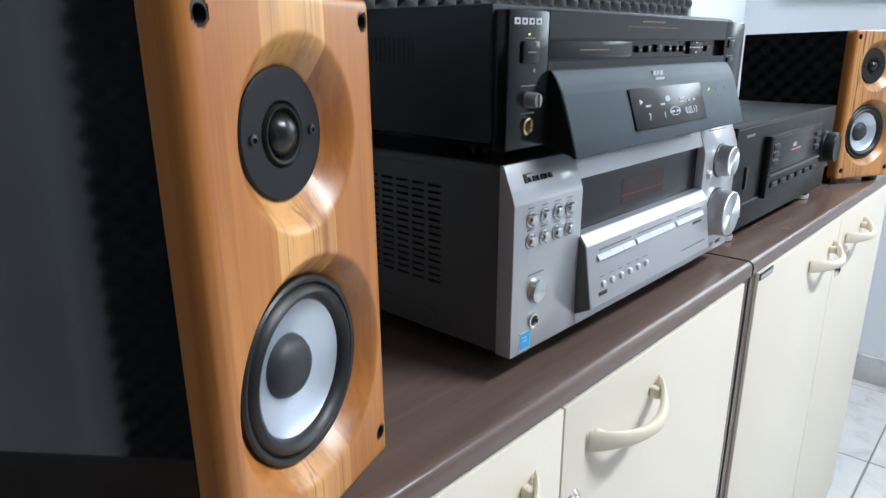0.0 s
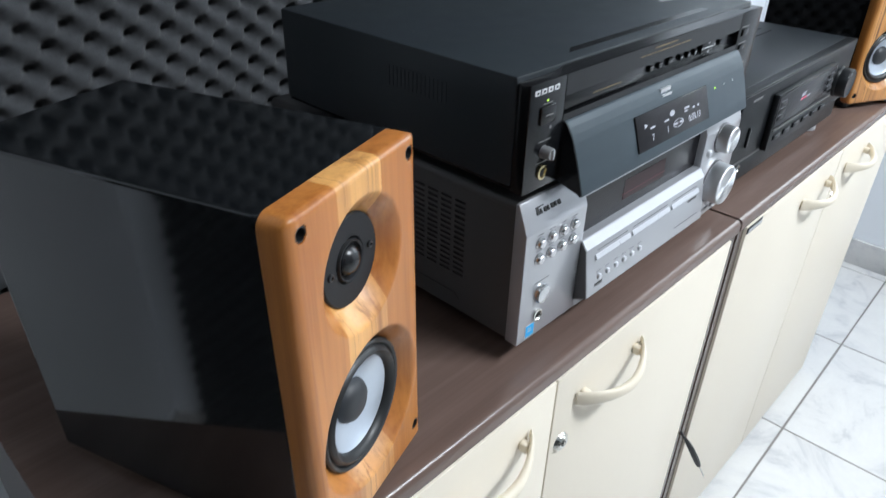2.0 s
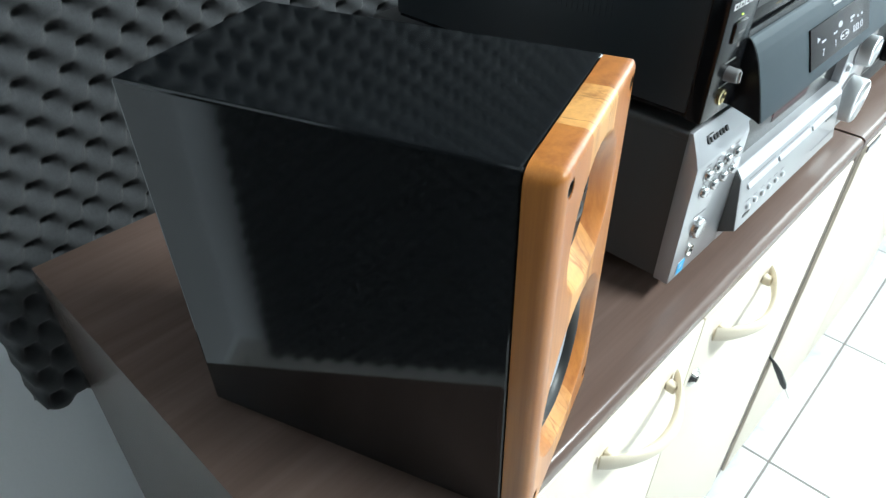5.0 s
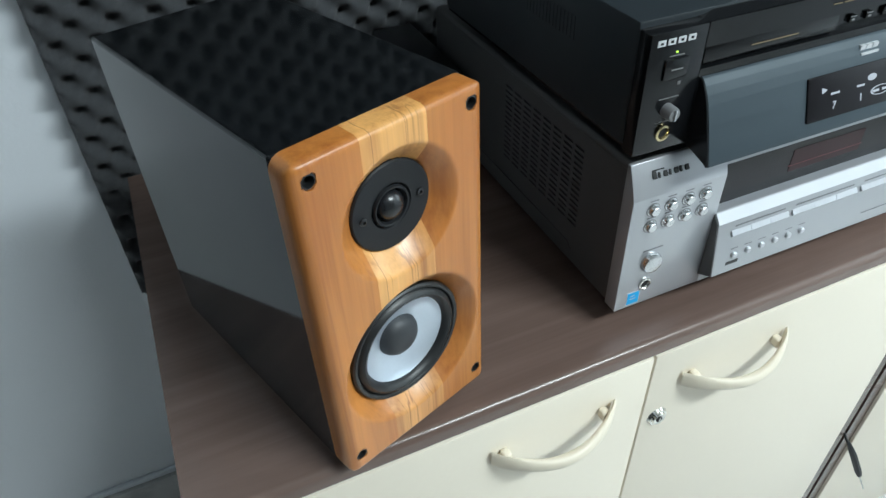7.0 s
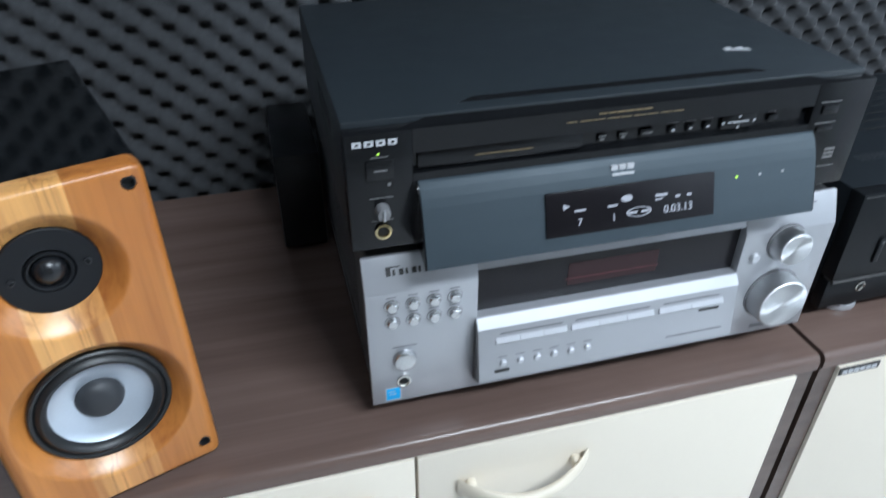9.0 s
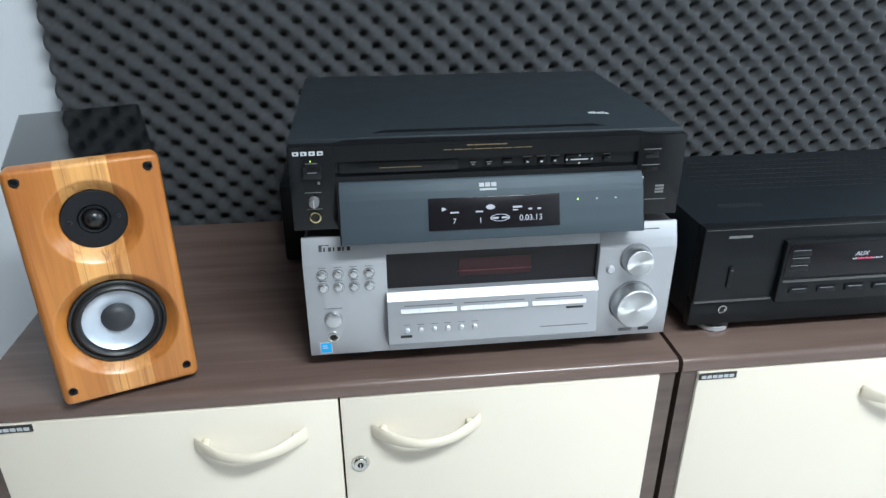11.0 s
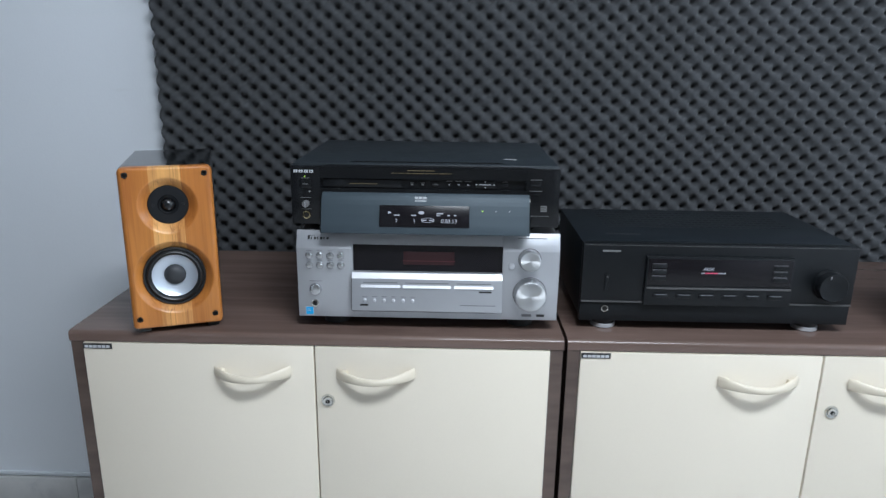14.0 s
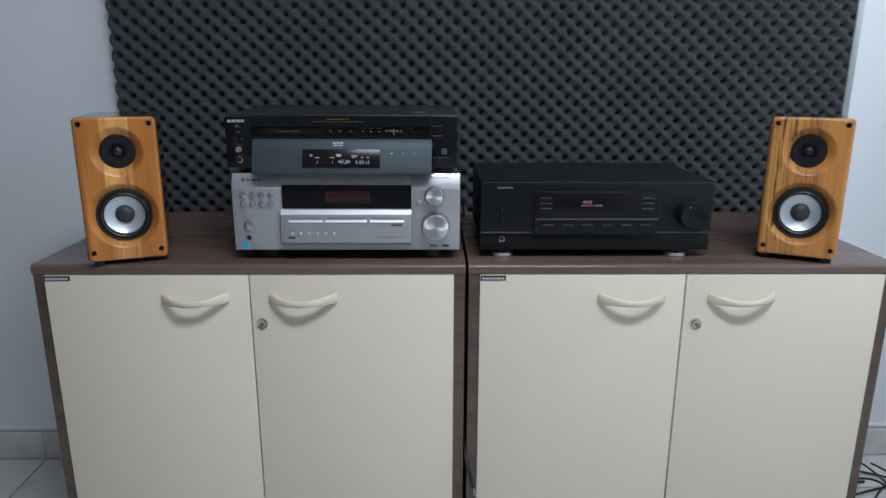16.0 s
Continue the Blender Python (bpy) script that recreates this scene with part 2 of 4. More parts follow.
def box(bm, x0, x1, y0, y1, z0, z1, bevel=0.0, seg=2):
    made = bmesh.ops.create_cube(bm, size=1.0, matrix=Matrix.LocRotScale(((x0 + x1) / 2, (y0 + y1) / 2, (z0 + z1) / 2), None, (x1 - x0, y1 - y0, z1 - z0)))
    if bevel:
        edges = {e for v in made["verts"] for e in v.link_edges}
        bmesh.ops.bevel(bm, geom=list(edges), offset=bevel, segments=seg, affect="EDGES", profile=0.5, clamp_overlap=True)
    return bm


def slab(x0, x1, y0, y1, z0, z1, bevel=0.0, seg=2):
    return box(bmesh.new(), x0, x1, y0, y1, z0, z1, bevel, seg)


def lathe(profile, cx=0.0, cy=0.0, cz=0.0, seg=40, bm=None):
    """Turns (radius, depth) pairs round an axis along y; depth grows towards -y."""
    bm = bm or bmesh.new()
    rings = []
    for r, d in profile:
        if r < 1e-6:
            rings.append([bm.verts.new((cx, cy - d, cz))])
        else:
            rings.append([bm.verts.new((cx + r * math.cos(2 * math.pi * i / seg), cy - d, cz + r * math.sin(2 * math.pi * i / seg))) for i in range(seg)])
    for a, b in zip(rings, rings[1:]):
        for i in range(seg):
            j = (i + 1) % seg
            quad = [a[i % len(a)], a[j % len(a)], b[j % len(b)], b[i % len(b)]]
            quad = list(dict.fromkeys(quad))
            if len(quad) > 2:
                bm.faces.new(quad)
    bmesh.ops.recalc_face_normals(bm, faces=bm.faces[:])
    return bm


def prism(outline, x0, x1, bm=None, bevel=0.0):
    """Extrudes a (y, z) outline from x0 to x1."""
    bm = bm or bmesh.new()
    a = [bm.verts.new((x0, y, z)) for y, z in outline]
    b = [bm.verts.new((x1, y, z)) for y, z in outline]
    bm.faces.new(a), bm.faces.new(b[::-1])
    for i in range(len(a)):
        j = (i + 1) % len(a)
        bm.faces.new((a[j], a[i], b[i], b[j]))
    bmesh.ops.recalc_face_normals(bm, faces=bm.faces[:])
    if bevel:
        bmesh.ops.bevel(bm, geom=bm.edges[:], offset=bevel, segments=2, affect="EDGES", profile=0.5, clamp_overlap=True)
    return bm


def tube(points, radius, bm=None, seg=8, flat=1.0):
    """A round cord through points; flat squashes it along z."""
    bm = bm or bmesh.new()
    pts = [Vector(p) for p in points]
    radii = radius if isinstance(radius, (list, tuple)) else [radius] * len(pts)
    rings = []
    for i, p in enumerate(pts):
        way = (pts[min(i + 1, len(pts) - 1)] - pts[max(i - 1, 0)]).normalized()
        side = way.cross(Vector((0, 0, 1)))
        side = side.normalized() if side.length > 1e-3 else Vector((1, 0, 0))
        up = side.cross(way)
        rings.append([bm.verts.new(p + radii[i] * (math.cos(2 * math.pi * k / seg) * side + flat * math.sin(2 * math.pi * k / seg) * up)) for k in range(seg)])
    for a, b in zip(rings, rings[1:]):
        for k in range(seg):
            bm.faces.new((a[k], a[(k + 1) % seg], b[(k + 1) % seg], b[k]))
    bm.faces.new(rings[0][::-1]), bm.faces.new(rings[-1])
    bmesh.ops.recalc_face_normals(bm, faces=bm.faces[:])
    return bm


def mesh_of(name, bm, material, smooth=38):
    me = bpy.data.meshes.new(name)
    bm.to_mesh(me)
    bm.free()
    me.materials.append(material)
    if smooth:
        me.polygons.foreach_set("use_smooth", [True] * len(me.polygons))
        me.set_sharp_from_angle(angle=radians(smooth))
    return me


def part(name, bm, material, parent, label="", smooth=38):
    """Links a bmesh as one mesh object under a thing or part."""
    ob = new(name, mesh_of(name, bm, material, smooth))
    ob.parent = parent
    return tagged(ob, label)


def structure(name, bm, material, label, category, smooth=38):
    return tagged(new(name, mesh_of(name, bm, material, smooth)), label, category, kind="structure")


def thing(name, m, label, category, group=""):
    ob = new(name)
    ob.empty_display_size = 0.05
    ob.matrix_world = m
    return tagged(ob, label, category, group)


def words(text, size, x, y, z, material, parent, name="lettering", shear=0.0, raise_by=0.0002):
    """Flat lettering facing -y, its lower left corner at x, z."""
    cu = bpy.data.curves.new(name, "FONT")
    cu.body, cu.size, cu.extrude, cu.shear = text, size, raise_by, shear
    tmp = bpy.data.objects.new(name, cu)
    me = bpy.data.meshes.new_from_object(tmp)
    bpy.data.objects.remove(tmp), bpy.data.curves.remove(cu)
    me.transform(pose(x, y, z, 90, 0, 0))
    me.materials.clear()
    me.materials.append(material)
    ob = new(name, me)
    ob.parent = parent
    return ob


def sheet(nx, ny, place):
    """A grid of quads; place(i, j) arrays give x, y, z."""
    i, j = np.meshgrid(np.arange(nx + 1), np.arange(ny + 1), indexing="ij")
    verts = np.stack(place(i / nx, j / ny), axis=-1).reshape(-1, 3)
    n = np.arange((nx + 1) * (ny + 1)).reshape(nx + 1, ny + 1)
    faces = np.stack((n[:-1, :-1], n[1:, :-1], n[1:, 1:], n[:-1, 1:]), axis=-1).reshape(-1, 4)
    return verts, faces

# ---- the room ----
XL, XR, YB, YF, ZC = -0.63, 2.25, 0.560, -3.30, 2.70
T = 0.12
structure("wall_back", slab(XL - T, XR + T, YB, YB + T, -0.05, ZC), WALL, "white painted plaster wall behind the cabinets", "wall")
structure("wall_left", slab(XL - T, XL, YF, YB, -0.05, ZC), WALL, "white painted side wall", "wall")
# closes the room out of view, kept dark so little light bounces back
structure("wall_front", slab(XL - T, XR + T, YF - T, YF, -0.05, ZC), WALL_DIM, "unseen wall closing the room, darkened to cut bounced light", "wall")
# ceiling added out of view, its grey tone holding back fill light
structure("ceiling", slab(XL - T, XR + T, YF - T, YB + T, ZC, ZC + 0.1), CEIL, "unseen ceiling, greyed to weaken bounced light", "ceiling")
WY0, WY1, WZ0, WZ1 = -0.80, 0.42, 1.13, 2.10
wr = bmesh.new()
box(wr, XR, XR + T, YF, YB, -0.05, WZ0), box(wr, XR, XR + T, YF, YB, WZ1, ZC)
box(wr, XR, XR + T, YF, WY0, WZ0, WZ1), box(wr, XR, XR + T, WY1, YB, WZ0, WZ1)
structure("wall_right", wr, WALL, "white painted side wall with a window", "wall")
win = structure("window_1", slab(XR + 0.05, XR + 0.09, WY0, WY0 + 0.04, WZ0, WZ1), ALU, "grey aluminium sliding window in the side wall", "window")
part("window_frame", slab(XR + 0.05, XR + 0.09, WY1 - 0.04, WY1, WZ0, WZ1), ALU, win)
part("window_frame", slab(XR + 0.05, XR + 0.09, WY0 + 0.04, WY1 - 0.04, WZ0, WZ0 + 0.04), ALU, win)
part("window_frame", slab(XR + 0.05, XR + 0.09, WY0 + 0.04, WY1 - 0.04, WZ1 - 0.04, WZ1), ALU, win)
part("window_frame", slab(XR + 0.055, XR + 0.085, -0.21, -0.17, WZ0 + 0.04, WZ1 - 0.04), ALU, win)
part("window_sill", slab(XR - 0.02, XR + 0.05, WY0 - 0.03, WY1 + 0.03, WZ0 - 0.022, WZ0 + 0.003, 0.004), WHITE_PL, win)
for y0, y1 in ((WY0 + 0.04, -0.21), (-0.17, WY1 - 0.04)):
    pane = part("pane", slab(XR + 0.067, XR + 0.073, y0, y1, WZ0 + 0.04, WZ1 - 0.04), GLASS, win)
    pane.visible_shadow = False

sk = structure("baseboard_back", slab(XL, XR, YB - 0.004, YB, 0.0, 0.082), GROUT, "pale tile skirting along the back wall", "skirting")
k = -0.803
while k < XR:
    part("skirting_tile", slab(max(k + 0.001, XL), min(k + 0.429, XR), YB - 0.014, YB - 0.003, 0.002, 0.085, 0.002), SKIRT, sk)
    k += 0.43
part("mortar_strip", slab(XL, XR, YB - 0.008, YB - 0.0005, 0.0875, 0.0990, 0.002), WALL, sk)
skr = structure("baseboard_right", slab(XR - 0.013, XR, YF, YB - 0.014, 0.0, 0.085, 0.002), SKIRT, "pale tile skirting along the side wall", "skirting")
skl = structure("baseboard_left", slab(XL, XL + 0.013, YF, YB - 0.014, 0.0, 0.085, 0.002), SKIRT, "pale tile skirting along the left wall", "skirting")


def foam_panel(name, width, height, at, label):
    """Egg-crate foam: staggered pits between rounded peaks, on a flat back."""
    a, b, deep, base = 0.0430, 0.0385, 0.025, 0.015
    nx, nz = int(width / 0.0047), int(height / 0.0047)
    rng = np.random.default_rng(4)

    def place(u, v):
        x, z = u * width, v * height
        wob = 0.0015 * np.sin(x * 9 + z * 4) + 0.001 * np.sin(z * 13 - x * 6)
        f = np.cos(2 * np.pi * (x + wob) / a) * np.cos(2 * np.pi * (z + wob) / b)
        h = base + deep * (1 - ((1 + f) / 2) ** 2.2) + rng.normal(0, 0.0003, x.shape)
        rim = (u <= 0) | (u >= 1) | (v <= 0) | (v >= 1)
        ragged = 0.001 * np.sin(z * 163) * ((u <= 0) | (u >= 1)) + 0.002 * np.sin(x * 150)
        return x + ragged * ((u <= 0) | (u >= 1)), -np.where(rim, 0.0, h), z + ragged * ((v <= 0) | (v >= 1))

    verts, faces = sheet(nx, nz, place)
    me = bpy.data.meshes.new(name)
    me.from_pydata(verts.tolist(), [], faces.tolist())
    me.materials.append(FOAM)
    me.polygons.foreach_set("use_smooth", [True] * len(me.polygons))
    ob = new(name, me)
    ob.matrix_world = at
    return tagged(ob, label, "foam panel")


foam_panel("acoustic_foam_panel", 1.815, 1.72, pose(-0.046, YB - 0.001, 0.52), "charcoal egg-crate acoustic foam glued on the back wall")
foam_panel("acoustic_foam_panel", 2.58, 1.9, pose(XL + 0.001, -2.10, 0.07, 0, 0, 90), "charcoal egg-crate acoustic foam on the side wall")
structure("trim_foam_edge", slab(1.771, 1.788, YB - 0.030, YB, 0.52, 2.24, 0.002), ALU, "grey metal strip at the foam's edge", "trim")

lampb = thing("ceiling_light", pose(LAMP_X, LAMP_Y, ZC), "white rectangular ceiling light, switched on", "ceiling light")
part("housing", slab(-0.62, 0.62, -0.17, 0.17, -0.035, 0.0, 0.006), WHITE_PL, lampb)
part("diffuser", slab(-0.58, 0.58, -0.14, 0.14, -0.06, -0.036, 0.008), LAMP_GLOW, lampb)


# ---- cabinets ----
H, DEPTH = 0.740, 0.480


def bow_handle(x0, x1, z, parent):
    """A bowed plastic pull: broad flat feet, a thinner round middle."""
    bm, n = bmesh.new(), 22
    rings = []
    for i in range(n + 1):
        u = i / n
        s = math.sin(math.pi * u)
        x = x0 + (x1 - x0) * u
        y = -0.002 - 0.027 * s ** 0.8
        hz, hy = 0.0060 + 0.0035 * abs(math.cos(math.pi * u)) ** 3, 0.0018 + 0.0034 * s
        tilt = math.atan2(math.cos(math.pi * u) * 0.9, 1)
        rings.append([bm.verts.new((x + hy * math.cos(q) * math.sin(tilt), y + hy * math.cos(q) * math.cos(tilt), z - 0.004 * s + hz * math.sin(q) + 0.003 * (u - 0.5))) for q in [2 * math.pi * k / 12 for k in range(12)]])
    for a, b in zip(rings, rings[1:]):
        for q in range(12):
            bm.faces.new((a[q], a[(q + 1) % 12], b[(q + 1) % 12], b[q]))
    bm.faces.new(rings[0]), bm.faces.new(rings[-1])
    for x in (x0 + 0.012, x1 - 0.012):
        box(bm, x - 0.004, x + 0.004, -0.010, 0.0, z - 0.0065, z + 0.0045, 0.002)
    bmesh.ops.recalc_face_normals(bm, faces=bm.faces[:])
    return part("handle", bm, CREAM_PL, parent, "cream plastic bow handle", 60)


def cabinet(x0, width, doors, handles, lock_x, lock_z, plate_x, label):
    ob = thing("cabinet", pose(x0, 0, 0), label, "cabinet", "low cabinets along the wall")
    side = 0.021
    nose = [(0.0075 - 0.0075 * math.sin(q), H - 0.0075 + 0.0075 * math.cos(q)) for q in [radians(10 * i) for i in range(10)]]
    part("top", prism(nose + [(0.0, H - 0.0165), (0.0012, H - 0.018), (DEPTH, H - 0.018), (DEPTH, H)], 0, width), LAM, ob, "brown wood-grain laminate top")
    part("side_panel", slab(0.001, side, 0.003, DEPTH, 0.012, H - 0.0185), LAM_EDGE, ob)
    part("side_panel", slab(width - side, width - 0.001, 0.003, DEPTH, 0.012, H - 0.0185), LAM_EDGE, ob)
    part("back_panel", slab(side, width - side, DEPTH - 0.012, DEPTH - 0.004, 0.03, H - 0.0185), LAM_EDGE, ob)
    part("bottom_panel", slab(side, width - side, 0.022, DEPTH - 0.013, 0.02, 0.038), LAM_EDGE, ob)
    for x in (0.03, width - 0.03):
        for y in (0.05, DEPTH - 0.05):
            part("foot", lathe([(0, 0), (0.014, 0), (0.014, 0.012), (0, 0.012)], 0, 0, 0, 16), BLACK_PL, ob).matrix_basis = pose(x, y, 0.0, -90, 0, 0)
    for (dx0, dx1), (hx0, hx1), keyed in zip(doors, handles, (False, True)):
        door = part("door", slab(dx0 - x0, dx1 - x0, -0.001, 0.017, 0.014, H - 0.0195, 0.0012), CREAM, ob, "cream melamine door")
        bow_handle(hx0 - x0, hx1 - x0, 0.677, door).matrix_basis = pose(0, -0.001, 0)
        if keyed:
            lock = lathe([(0, 0.0032), (0.0024, 0.0032), (0.0026, 0.0045), (0.0070, 0.0050), (0.0078, 0.0026), (0.0098, 0.0030), (0.0112, 0.0), (0, 0)], lock_x - x0, -0.001, lock_z, 28)
            box(lock, lock_x - x0 - 0.0006, lock_x - x0 + 0.0006, -0.0068, -0.002, lock_z - 0.0024, lock_z + 0.0024)
            lk = part("lock", lock, CHROME, door, "round nickel key lock")
            part("keyhole", lathe([(0.0034, 0.0), (0.0034, 0.0052), (0.0026, 0.0054), (0, 0.0050)], lock_x - x0, -0.001, lock_z, 20), DARK, lk)
        else:
            plate = part("name_plate", slab(plate_x - x0, plate_x - x0 + 0.047, -0.0022, -0.001, 0.7105, 0.7195), PRINT_BLK, door, "small black maker's plate")
            for i in range(6):
                px = plate_x - x0 + 0.003 + 0.0070 * i
                part("plate_mark", slab(px, px + 0.0056, -0.0026, -0.0022, 0.7122, 0.7165), PRINT, plate)
    return ob


cabinet(0.0, 0.798, ((0.0220, 0.3960), (0.3985, 0.7762)), ((0.235, 0.358), (0.434, 0.559)), 0.417, 0.626, 0.0225, "low two-door cream cabinet with a brown top, under the silver receiver")
cabinet(0.8035, 0.803, ((0.8250, 1.2085), (1.2115, 1.5845)), ((1.047, 1.172), (1.254, 1.378)), 1.236, 0.624, 0.8258, "low two-door cream cabinet with a brown top, under the black receiver")


# ---- loudspeakers ----
BW, BH, BT = 0.1355, 0.257, 0.018
TW_Z, WF_Z = BH - 0.0606, BH - 0.1755


TS, WS = 0.92, 0.94


def baffle_mesh():
    """Thick wooden front with rounded edges, two dished recesses and four screw wells."""
    nx, nz = 120, 218
    holes = [(sx * 0.0565, z) for sx in (-1, 1) for z in (0.0163, BH - 0.0115)]

    def place(u, v):
        x, z = (u - 0.5) * BW, v * BH
        dx, dz = BW / 2 - np.abs(x), BH / 2 - np.abs(z - BH / 2)
        r = 0.0085
        ex, ez = np.clip(1 - dx / r, 0, 1), np.clip(1 - dz / (r * 0.55), 0, 1)
        h = -r * (1 - np.sqrt(np.clip(1 - np.clip(ex ** 2, 0, 1), 0, 1))) * 0.9 - 0.0045 * (1 - np.sqrt(np.clip(1 - ez ** 2, 0, 1)))
        for cz, r0, r1, deep in ((TW_Z, 0.0300, 0.0440, 0.0125), (WF_Z, 0.0470, 0.0590, 0.0125)):
            d = np.sqrt(x ** 2 + (z - cz) ** 2)
            s = np.clip((r1 - d) / (r1 - r0), 0, 1)
            h = h - deep * (s ** 1.15) - 0.0085 * (d < r0 - 0.001)
        for hx, hz in holes:
            d = np.sqrt((x - hx) ** 2 + (z - hz) ** 2)
            h = np.where(d < 0.0042, h - 0.009, h)
        # rounded corners seen from the front
        cr = 0.009
        px, pz = np.clip(np.abs(x) - (BW / 2 - cr), 0, None), np.clip(np.abs(z - BH / 2) - (BH / 2 - cr), 0, None)
        out = np.maximum(np.hypot(px, pz) / cr, 1.0)
        both = (px > 0) & (pz > 0)
        x = np.where(both, np.sign(x) * (BW / 2 - cr + px / out), x)
        z = np.where(both, BH / 2 + np.sign(z - BH / 2) * (BH / 2 - cr + pz / out), z)
        return x, -BT - h, z

    verts, faces = sheet(nx, nz, place)
    bm = bmesh.new()
    vs = [bm.verts.new(p) for p in verts.tolist()]
    for f in faces.tolist():
        bm.faces.new([vs[i] for i in f])
    rim = [e for e in bm.edges if e.is_boundary]
    back = bmesh.ops.extrude_edge_only(bm, edges=rim)
    for g in back["geom"]:
        if isinstance(g, bmesh.types.BMVert):
            g.co.y = 0.0
    bmesh.ops.recalc_face_normals(bm, faces=bm.faces[:])
    return bm, holes


def loudspeaker(m, wood, label):
    ob = thing("bookshelf_loudspeaker", m, label, "loudspeaker", "pair of loudspeakers")
    foot = 0.0047
    up = pose(0, 0, foot)
    bm, holes = baffle_mesh()
    shell = slab(-BW / 2 + 0.0016, BW / 2 - 0.0016, 0.0005, 0.229, foot, foot + BH - 0.001, 0.0022, 3)
    inner = [f for f in shell.faces if f.normal.y < -0.99 and f.calc_area() > 0.01]
    bmesh.ops.delete(shell, geom=inner, context="FACES")
    body = part("cabinet_box", shell, BLACK_LACQ, ob, "gloss black lacquered box", 10)
    front = part("baffle", bm, wood, ob, "lacquered pine front with dished recesses", 50)
    front.matrix_basis = up
    for hx, hz in holes:
        ring = lathe([(0.0046, 0.0), (0.0046, 0.0085), (0.0036, 0.0088), (0.0032, 0.0035), (0, 0.0035)], hx, -BT + 0.009, hz, 20)
        part("grille_socket", ring, RUBBER, front)
    y = -BT + 0.0125
    tw = part("tweeter", lathe([(r * TS, d) for r, d in [(0.0325, -0.003), (0.0325, 0.0012), (0.0315, 0.0022), (0.0165, 0.0016), (0.0145, -0.0012), (0.0118, -0.0015), (0.0115, -0.004)]], 0, y, TW_Z, 48), TW_FACE, front, "round black tweeter plate")
    part("dome", lathe([(r * TS, d) for r, d in [(0.0113, -0.002), (0.0105, 0.0010), (0.0085, 0.0038), (0.0055, 0.0058), (0.0028, 0.0067), (0, 0.0070)]], 0, y, TW_Z, 32), DOME, tw, "shiny soft dome")
    part("surround_ring", lathe([(r * TS, d) for r, d in [(0.0150, 0.0010), (0.0142, 0.0028), (0.0128, 0.0024), (0.0118, 0.0)]], 0, y, TW_Z, 40), TW_FACE, tw)
    for sx in (-1, 1):
        part("screw", lathe([(0.0026, 0.001), (0.0024, 0.0030), (0.0012, 0.0034), (0.0010, 0.0018), (0, 0.0018)], sx * 0.0217, y, TW_Z, 14), BLACK_PL, tw)
    wf = part("woofer", lathe([(r * WS, d) for r, d in [(0.0500, -0.004), (0.0500, 0.0035), (0.0488, 0.0046), (0.0466, 0.0040), (0.0455, 0.0022), (0.0440, 0.0048), (0.0415, 0.0062), (0.0388, 0.0048), (0.0370, 0.0016), (0.0362, -0.001)]], 0, y, WF_Z, 64), RUBBER, front, "black rubber surround")
    part("cone", lathe([(r * WS, d) for r, d in [(0.0372, 0.0010), (0.0362, 0.0), (0.0300, -0.0030), (0.0220, -0.0058), (0.0160, -0.0076), (0, -0.0078)]], 0, y, WF_Z, 64), CONE, wf, "silver-grey cone")
    part("dust_cap", lathe([(r * WS, d) for r, d in [(0.0178, -0.0076), (0.0170, -0.0048), (0.0142, -0.0012), (0.0097, 0.0010), (0.0045, 0.0021), (0, 0.0024)]], 0, y, WF_Z, 40), CAP, wf, "dark grey dust cap")
    part("binding_post_plate", slab(-0.03, 0.03, 0.229, 0.232, 0.05, 0.10, 0.001), BLACK_PL, ob)
    for fx in (-0.052, 0.052):
        for fy, low in ((0.0, -0.0047), (0.21, 0.0)):
            part("rubber_foot", slab(fx - 0.009, fx + 0.009, fy - 0.004, fy + 0.014, low, foot, 0.0015), RUBBER, ob)
    return ob


SL_YAW, SR_YAW = 19.0, -25.5
loudspeaker(pose(0.1738, 0.0225, H + 0.0042, -1.0, 0, SL_YAW), PINE_A, "black lacquered loudspeaker with an orange three-strip pine front")
loudspeaker(pose(1.4270, 0.0365, H + 0.0050, -1.3, 0, SR_YAW), PINE_B, "black lacquered loudspeaker with a dark-veined pale pine front")

# ---- silver AV receiver ----


